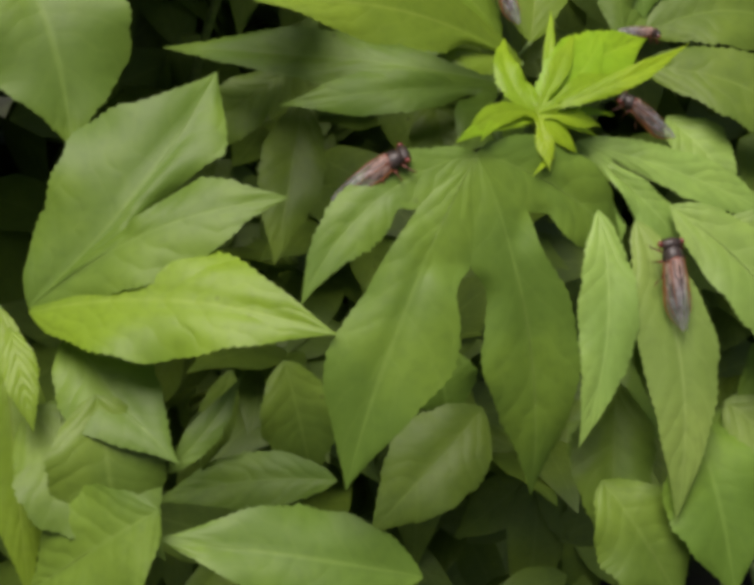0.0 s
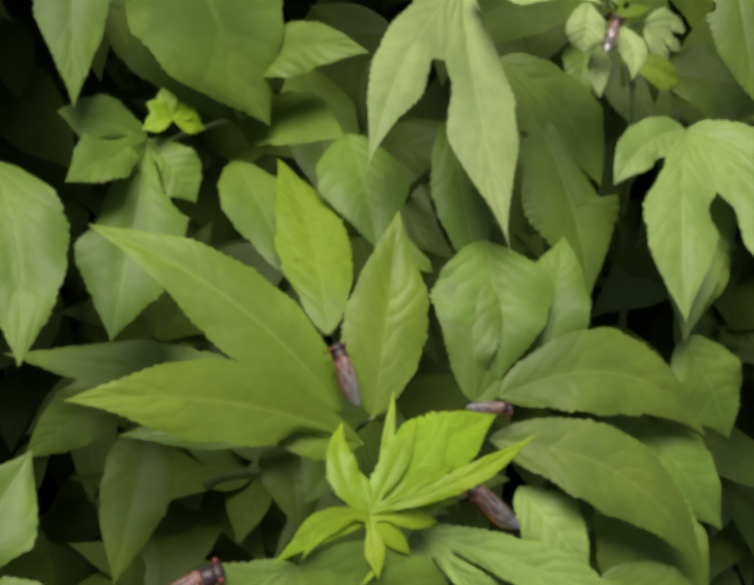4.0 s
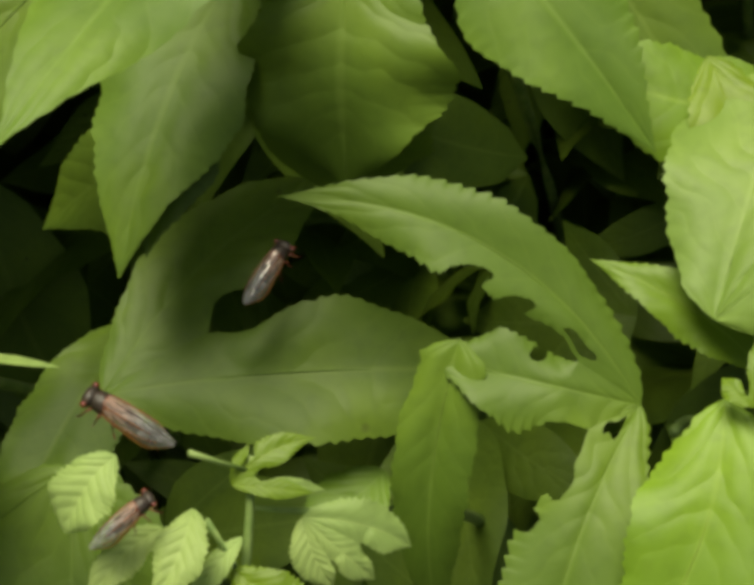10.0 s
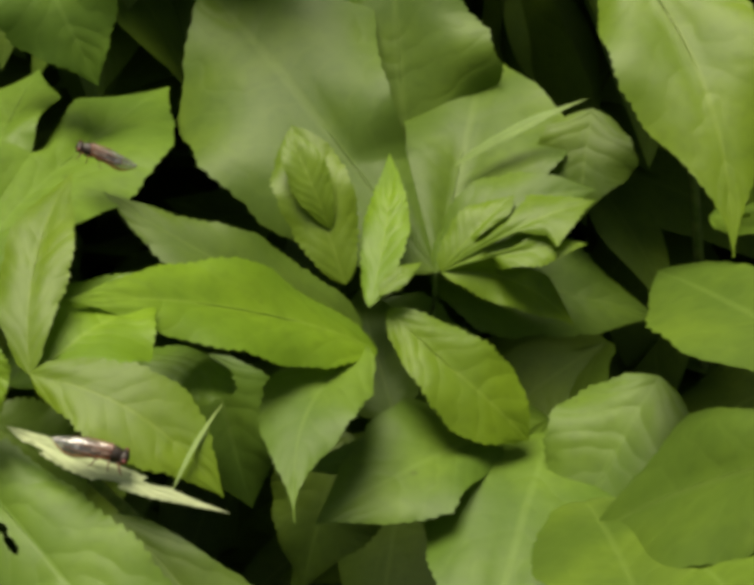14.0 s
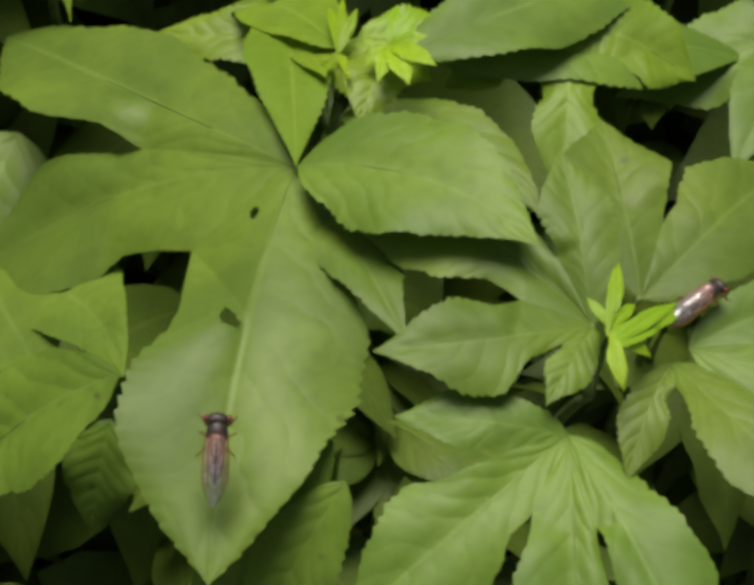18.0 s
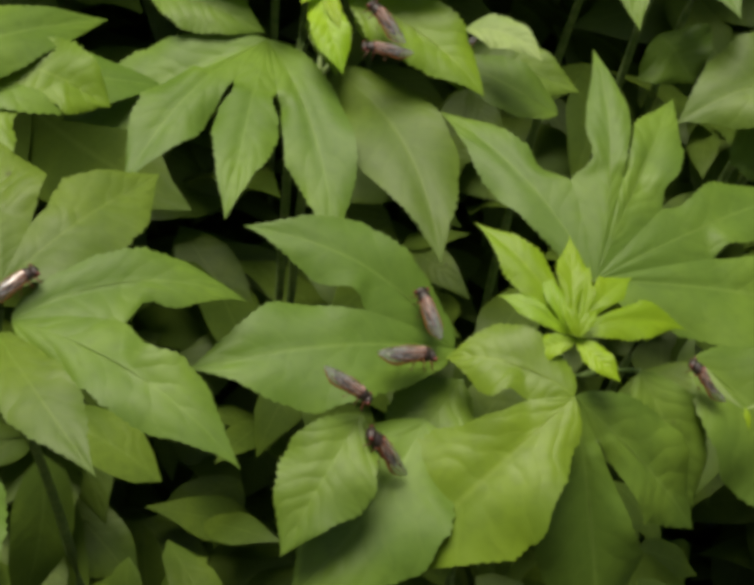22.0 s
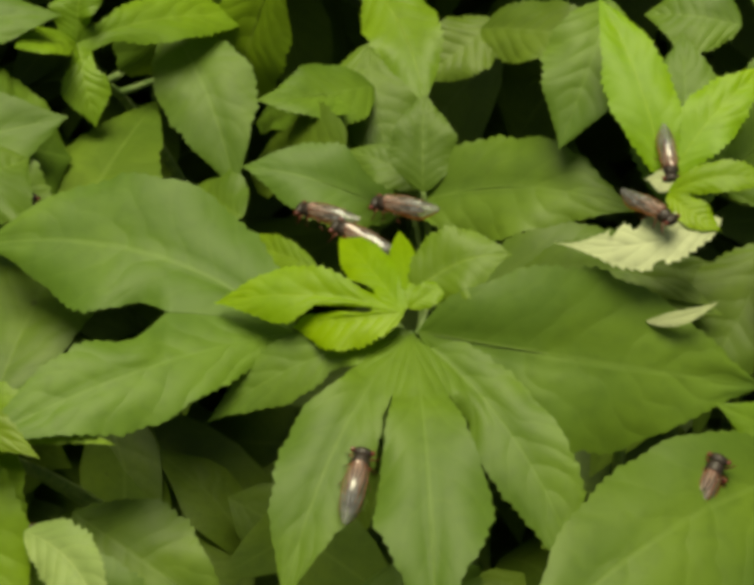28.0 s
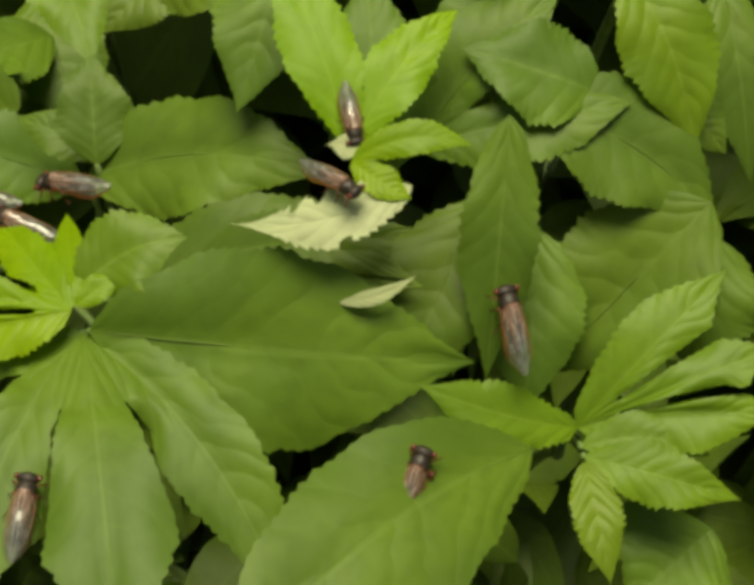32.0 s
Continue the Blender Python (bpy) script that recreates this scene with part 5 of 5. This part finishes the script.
v, f, uv = [], [], []
# Wall of leaves behind; its top rises out of view to block sky light.
for k in range(12000):
    x = rng.uniform(-1.0, 2.3)
    along = min(max((x + 0.1) / 1.1, 0), 1)
    depth = rng.uniform(0.2, 1.1)
    at = Vector((x, 0.81 + 0.42 * along + depth, rng.uniform(0.18 + 0.9 * max(0.0, 0.28 - depth), 1.46 + 0.3 * along + 1.1 * depth)))
    loose_leaf(v, f, uv, at, rng.uniform(0.09, 0.17) * (1.0 + 0.8 * max(0.0, depth - 0.5)))
# Added overhang on the left, out of view, that darkens the gaps below.
for k in range(1100):
    at = Vector((rng.uniform(-0.75, -0.03), rng.uniform(0.70, 0.98), rng.uniform(1.15, 1.5)))
    loose_leaf(v, f, uv, at, rng.uniform(0.08, 0.15))
# Added unseen roof leaves that close the slot behind the front plants to light.
for k in range(900):
    at = Vector((rng.uniform(-0.5, 0.06), rng.uniform(0.82, 1.08), rng.uniform(1.22, 1.46)))
    loose_leaf(v, f, uv, at, rng.uniform(0.09, 0.15))
# More added roof leaves, higher and further back, only to cast shade.
for k in range(500):
    at = Vector((rng.uniform(-0.1, 0.22), rng.uniform(1.04, 1.3), rng.uniform(1.42, 1.62)))
    loose_leaf(v, f, uv, at, rng.uniform(0.09, 0.14))
# Added unseen roof over the right half, keeping sun out of its gaps.
for k in range(1300):
    x = rng.uniform(0.5, 1.3)
    along = min(max((x + 0.1) / 1.1, 0), 1)
    at = Vector((x, 0.86 + 0.42 * along + rng.uniform(0.0, 0.2), 1.36 + 0.36 * x + rng.uniform(0.0, 0.2)))
    loose_leaf(v, f, uv, at, rng.uniform(0.08, 0.13))
far = tagged(new("background_foliage", mesh_of("background_foliage", v, f, uv)), "dense green leaves of the thicket behind, with unseen leaves added above for shade", "foliage", kind="stuff")
far.data.materials.append(MATURE)

# ---- cicadas ----


def ball(centre, size, rings=8, segs=12):
    v, f = [], []
    for i in range(rings + 1):
        a = math.pi * i / rings
        for k in range(segs):
            b = 2 * math.pi * k / segs
            v.append(Vector((centre[0] + size[0] * math.cos(a), centre[1] + size[1] * math.sin(a) * math.cos(b), centre[2] + size[2] * math.sin(a) * math.sin(b))))
    for i in range(rings):
        for k in range(segs):
            f.append((i * segs + k, i * segs + (k + 1) % segs, (i + 1) * segs + (k + 1) % segs, (i + 1) * segs + k))
    return v, f


def ringed_body():
    """An abdomen in stepped rings that narrows to the tail."""
    v, f = [], []
    pts, rad = [], []
    for i in range(22):
        s = i / 21
        pts.append((0.002 - 0.0155 * s, 0, 0.0052 - 0.0016 * s))
        rad.append(0.0043 * (1 - 0.80 * s ** 2.2) * (1.0 - 0.07 * ((i % 3) == 0)) + 0.0001)
    tube(v, f, pts, rad, 14)
    return v, f


def wing_point(sign, s, b):
    """A place on a wing: s from root to tip, b from the back down to the outer edge."""
    inner = Vector((0.0066 - 0.0296 * s, sign * 0.0003, 0.0112 - 0.0052 * s + 0.0012 * math.sin(math.pi * s)))
    wide = 0.0104 * (0.45 + 0.55 * math.sin(math.pi * min(0.15 + s * 0.62, 1.0)) ** 0.8) * (1 - 0.85 * max(0, (s - 0.6) / 0.4) ** 2.0)
    return inner + Vector((0, sign * 0.62 * wide * math.sin(b * 1.35), -wide * 0.78 * (1 - math.cos(b * 1.5)) + 0.0002 * math.sin(b * 9 + s * 14)))


def wing_mesh(sign):
    """One of two wings that meet like a roof along the back and reach past the tail."""
    v, f, uv = [], [], []
    rows, cols = 18, 6
    for i in range(rows + 1):
        for j in range(cols + 1):
            v.append(wing_point(sign, i / rows, j / cols))
            uv.append((i / rows, j / cols))
    for i in range(rows):
        for j in range(cols):
            a = i * (cols + 1) + j
            q = (a, a + 1, a + cols + 2, a + cols + 1)
            f.append(q if sign > 0 else tuple(reversed(q)))
    return mesh_of("wing", v, f, uv)


def leg_mesh(x, sign, sweep):
    v, f = [], []
    tube(v, f, [(x, sign * 0.003, 0.004), (x + 0.0015 * sweep, sign * 0.0058, 0.0046), (x + 0.003 * sweep, sign * 0.0076, 0.0004), (x + 0.0045 * sweep, sign * 0.0092, 0.0001)], [0.0007, 0.0006, 0.0004, 0.0002], 6)
    return mesh_of("leg", v, f)


cicada = tagged(new("cicada"), "black periodical cicada with red eyes and amber-veined wings", "insect", "cicadas on the leaves")
v, f = ball((0.0070, 0, 0.0057), (0.0062, 0.0052, 0.0047), 10, 14)
part("thorax", mesh_of("thorax", v, f), SHELL, cicada)
part("abdomen", mesh_of("abdomen", *ringed_body()), SHELL, cicada, "black ringed abdomen")
v, f = ball((0.0128, 0, 0.0055), (0.0028, 0.0056, 0.0036))
part("head", mesh_of("head", v, f), SHELL, cicada)
for sign in (1, -1):
    v, f = ball((0.0133, sign * 0.0054, 0.0062), (0.0014, 0.0014, 0.0014))
    part("eye", mesh_of("eye", v, f), EYE, cicada, "red eye")
    wing = part("wing", wing_mesh(sign), WING, cicada, "clear wing with amber veins and orange edge")
    for b in (1.0, 0.5):
        v, f = [], []
        steps = [k / 14 for k in range(13 if b > 0.9 else 11)]
        tube(v, f, [wing_point(sign, 0.04 + 0.9 * q, b * (1 - 0.5 * q * (b > 0.1))) + Vector((0, 0, 0.0002)) for q in steps], [0.00032 * (1 - 0.6 * q) for q in steps], 5)
        part("wing_vein", mesh_of("wing_vein", v, f), VEIN, wing)
    for x, sweep in ((0.0095, 1.0), (0.006, 0.2), (0.002, -1.2)):
        part("leg", leg_mesh(x, sign, sweep), RUST, cicada, "rust-coloured jointed leg")
v, f = [], []
tube(v, f, [(0.0044, 0, 0.0060), (0.0055, 0, 0.0061), (0.0066, 0, 0.0059)], [0.0042, 0.0050, 0.0045], 14)
part("collar", mesh_of("collar", v, f), RUST, cicada, "rust-orange collar behind the thorax")
PLACED = []


def sit(head, tail, size, where, roll=0.0):
    """A cicada with its back to the open side, its head towards the first place."""
    head, tail = Vector(head), Vector(tail)
    way = (head - tail).normalized()
    perch = Vector((0.0, -0.36, 0.93))
    up = perch - way * perch.dot(way)
    up = Matrix.Rotation(radians(roll), 3, way) @ up.normalized()
    side = up.cross(way)
    m = Matrix((way, side, up)).transposed().to_4x4()
    m.translation = (head + tail) / 2 + way * 0.004 * size - up * 0.002
    if not PLACED:
        cicada.matrix_basis = m
        PLACED.append(cicada)
    else:
        PLACED.append(copy_thing(cicada, m))
    tagged(PLACED[-1], "black red-eyed cicada with clear wings " + where, "insect", "cicadas on the leaves")
    PLACED[-1].scale = (size, size * 0.87, size * 0.92)
    return PLACED[-1]


sit((0.0741, 0.5089, 1.0258), (0.0475, 0.5133, 1.0110), 0.85, "beside a yellow-green bud")
sit((0.1323, 0.5734, 1.0679), (0.1367, 0.5609, 1.0494), 0.63, "beside a yellow-green bud")
sit((0.1962, 0.5625, 1.0353), (0.1805, 0.5629, 1.0390), 0.49, "beside a yellow-green bud")
sit((0.1709, 0.5425, 1.0194), (0.1887, 0.5315, 1.0037), 0.72, "beside a yellow-green bud")
sit((0.1704, 0.4963, 0.9796), (0.1693, 0.4793, 0.9486), 0.92, "beside a yellow-green bud")
sit((0.2522, 0.6704, 1.1634), (0.2766, 0.6725, 1.1544), 0.64, "beside wilted pale leaflets")
sit((0.2756, 0.6561, 1.1480), (0.2695, 0.6490, 1.1415), 0.49, "beside wilted pale leaflets")
sit((0.2736, 0.7442, 1.1754), (0.2692, 0.7260, 1.1638), 0.55, "beside wilted pale leaflets")
sit((0.2036, 0.6533, 1.1282), (0.2241, 0.6448, 1.1281), 0.56, "under a drooping pale leaf")
sit((0.2532, 0.7823, 1.2801), (0.2778, 0.7809, 1.2593), 0.79, "on a broad chewed leaf")
sit((0.3119, 0.8012, 1.2877), (0.2936, 0.7936, 1.2916), 0.56, "on a broad chewed leaf")
sit((0.2276, 0.8542, 1.3407), (0.2395, 0.8275, 1.3196), 0.74, "on a broad chewed leaf")
sit((0.2481, 0.8810, 1.3577), (0.2648, 0.8892, 1.3530), 0.53, "on a broad chewed leaf")
sit((0.2080, 0.8774, 1.3728), (0.1887, 0.8496, 1.3727), 0.88, "on a broad chewed leaf")
sit((0.5198, 0.7278, 1.2845), (0.5202, 0.7220, 1.2655), 0.63, "on a webbed green leaf")
sit((0.6482, 0.7562, 1.3201), (0.6362, 0.7491, 1.3134), 0.56, "on a webbed green leaf")
sit((0.7869, 0.7947, 1.3068), (0.7924, 0.7861, 1.2968), 0.56, "clustered on dark green leaves")
sit((0.7908, 0.7808, 1.2884), (0.7686, 0.7679, 1.2929), 0.67, "clustered on dark green leaves")
sit((0.7653, 0.7547, 1.2814), (0.7510, 0.7533, 1.2920), 0.56, "clustered on dark green leaves")
sit((0.7660, 0.7527, 1.2695), (0.7816, 0.7591, 1.2507), 0.66, "clustered on dark green leaves")
sit((0.8920, 0.7974, 1.2846), (0.9044, 0.7957, 1.2722), 0.56, "clustered on dark green leaves")
sit((0.7665, 0.8919, 1.3985), (0.7792, 0.8848, 1.3864), 0.59, "on a leaf by bright buds")
sit((0.7671, 0.8818, 1.3830), (0.7797, 0.8826, 1.3821), 0.56, "on a leaf by bright buds")
sit((0.7976, 0.9077, 1.3799), (0.8087, 0.9110, 1.3833), 0.56, "on a leaf by bright buds")
sit((0.8855, 0.9245, 1.4286), (0.8876, 0.9081, 1.4170), 0.56, "on a hanging green leaf")
sit((0.9726, 0.9434, 1.4383), (0.9689, 0.9341, 1.4277), 0.56, "on a hanging green leaf")
sit((0.7570, 0.9945, 1.4376), (0.7564, 0.9781, 1.4254), 0.56, "on a leaf by bright buds")
sit((0.8409, 1.0031, 1.4541), (0.8544, 0.9999, 1.4570), 0.56, "beside young yellow-green leaflets")
sit((0.8588, 1.0106, 1.4588), (0.8786, 1.0051, 1.4648), 0.60, "beside young yellow-green leaflets")
sit((0.8561, 0.9893, 1.4574), (0.8683, 0.9864, 1.4572), 0.56, "beside young yellow-green leaflets")
sit((0.9400, 0.9891, 1.5013), (0.9360, 0.9961, 1.5082), 0.46, "near a torn pale leaf")
sit((0.9412, 0.9721, 1.4949), (0.9333, 0.9767, 1.4956), 0.48, "near a torn pale leaf")
sit((0.9840, 0.9812, 1.4714), (0.9920, 0.9723, 1.4574), 0.59, "near a torn pale leaf")
sit((0.9724, 0.9443, 1.4429), (0.9704, 0.9370, 1.4308), 0.56, "near a torn pale leaf")
sit((0.9575, 1.0370, 1.5420), (0.9638, 1.0336, 1.5373), 0.56, "near a torn pale leaf")


def motions():
    pass


motions()
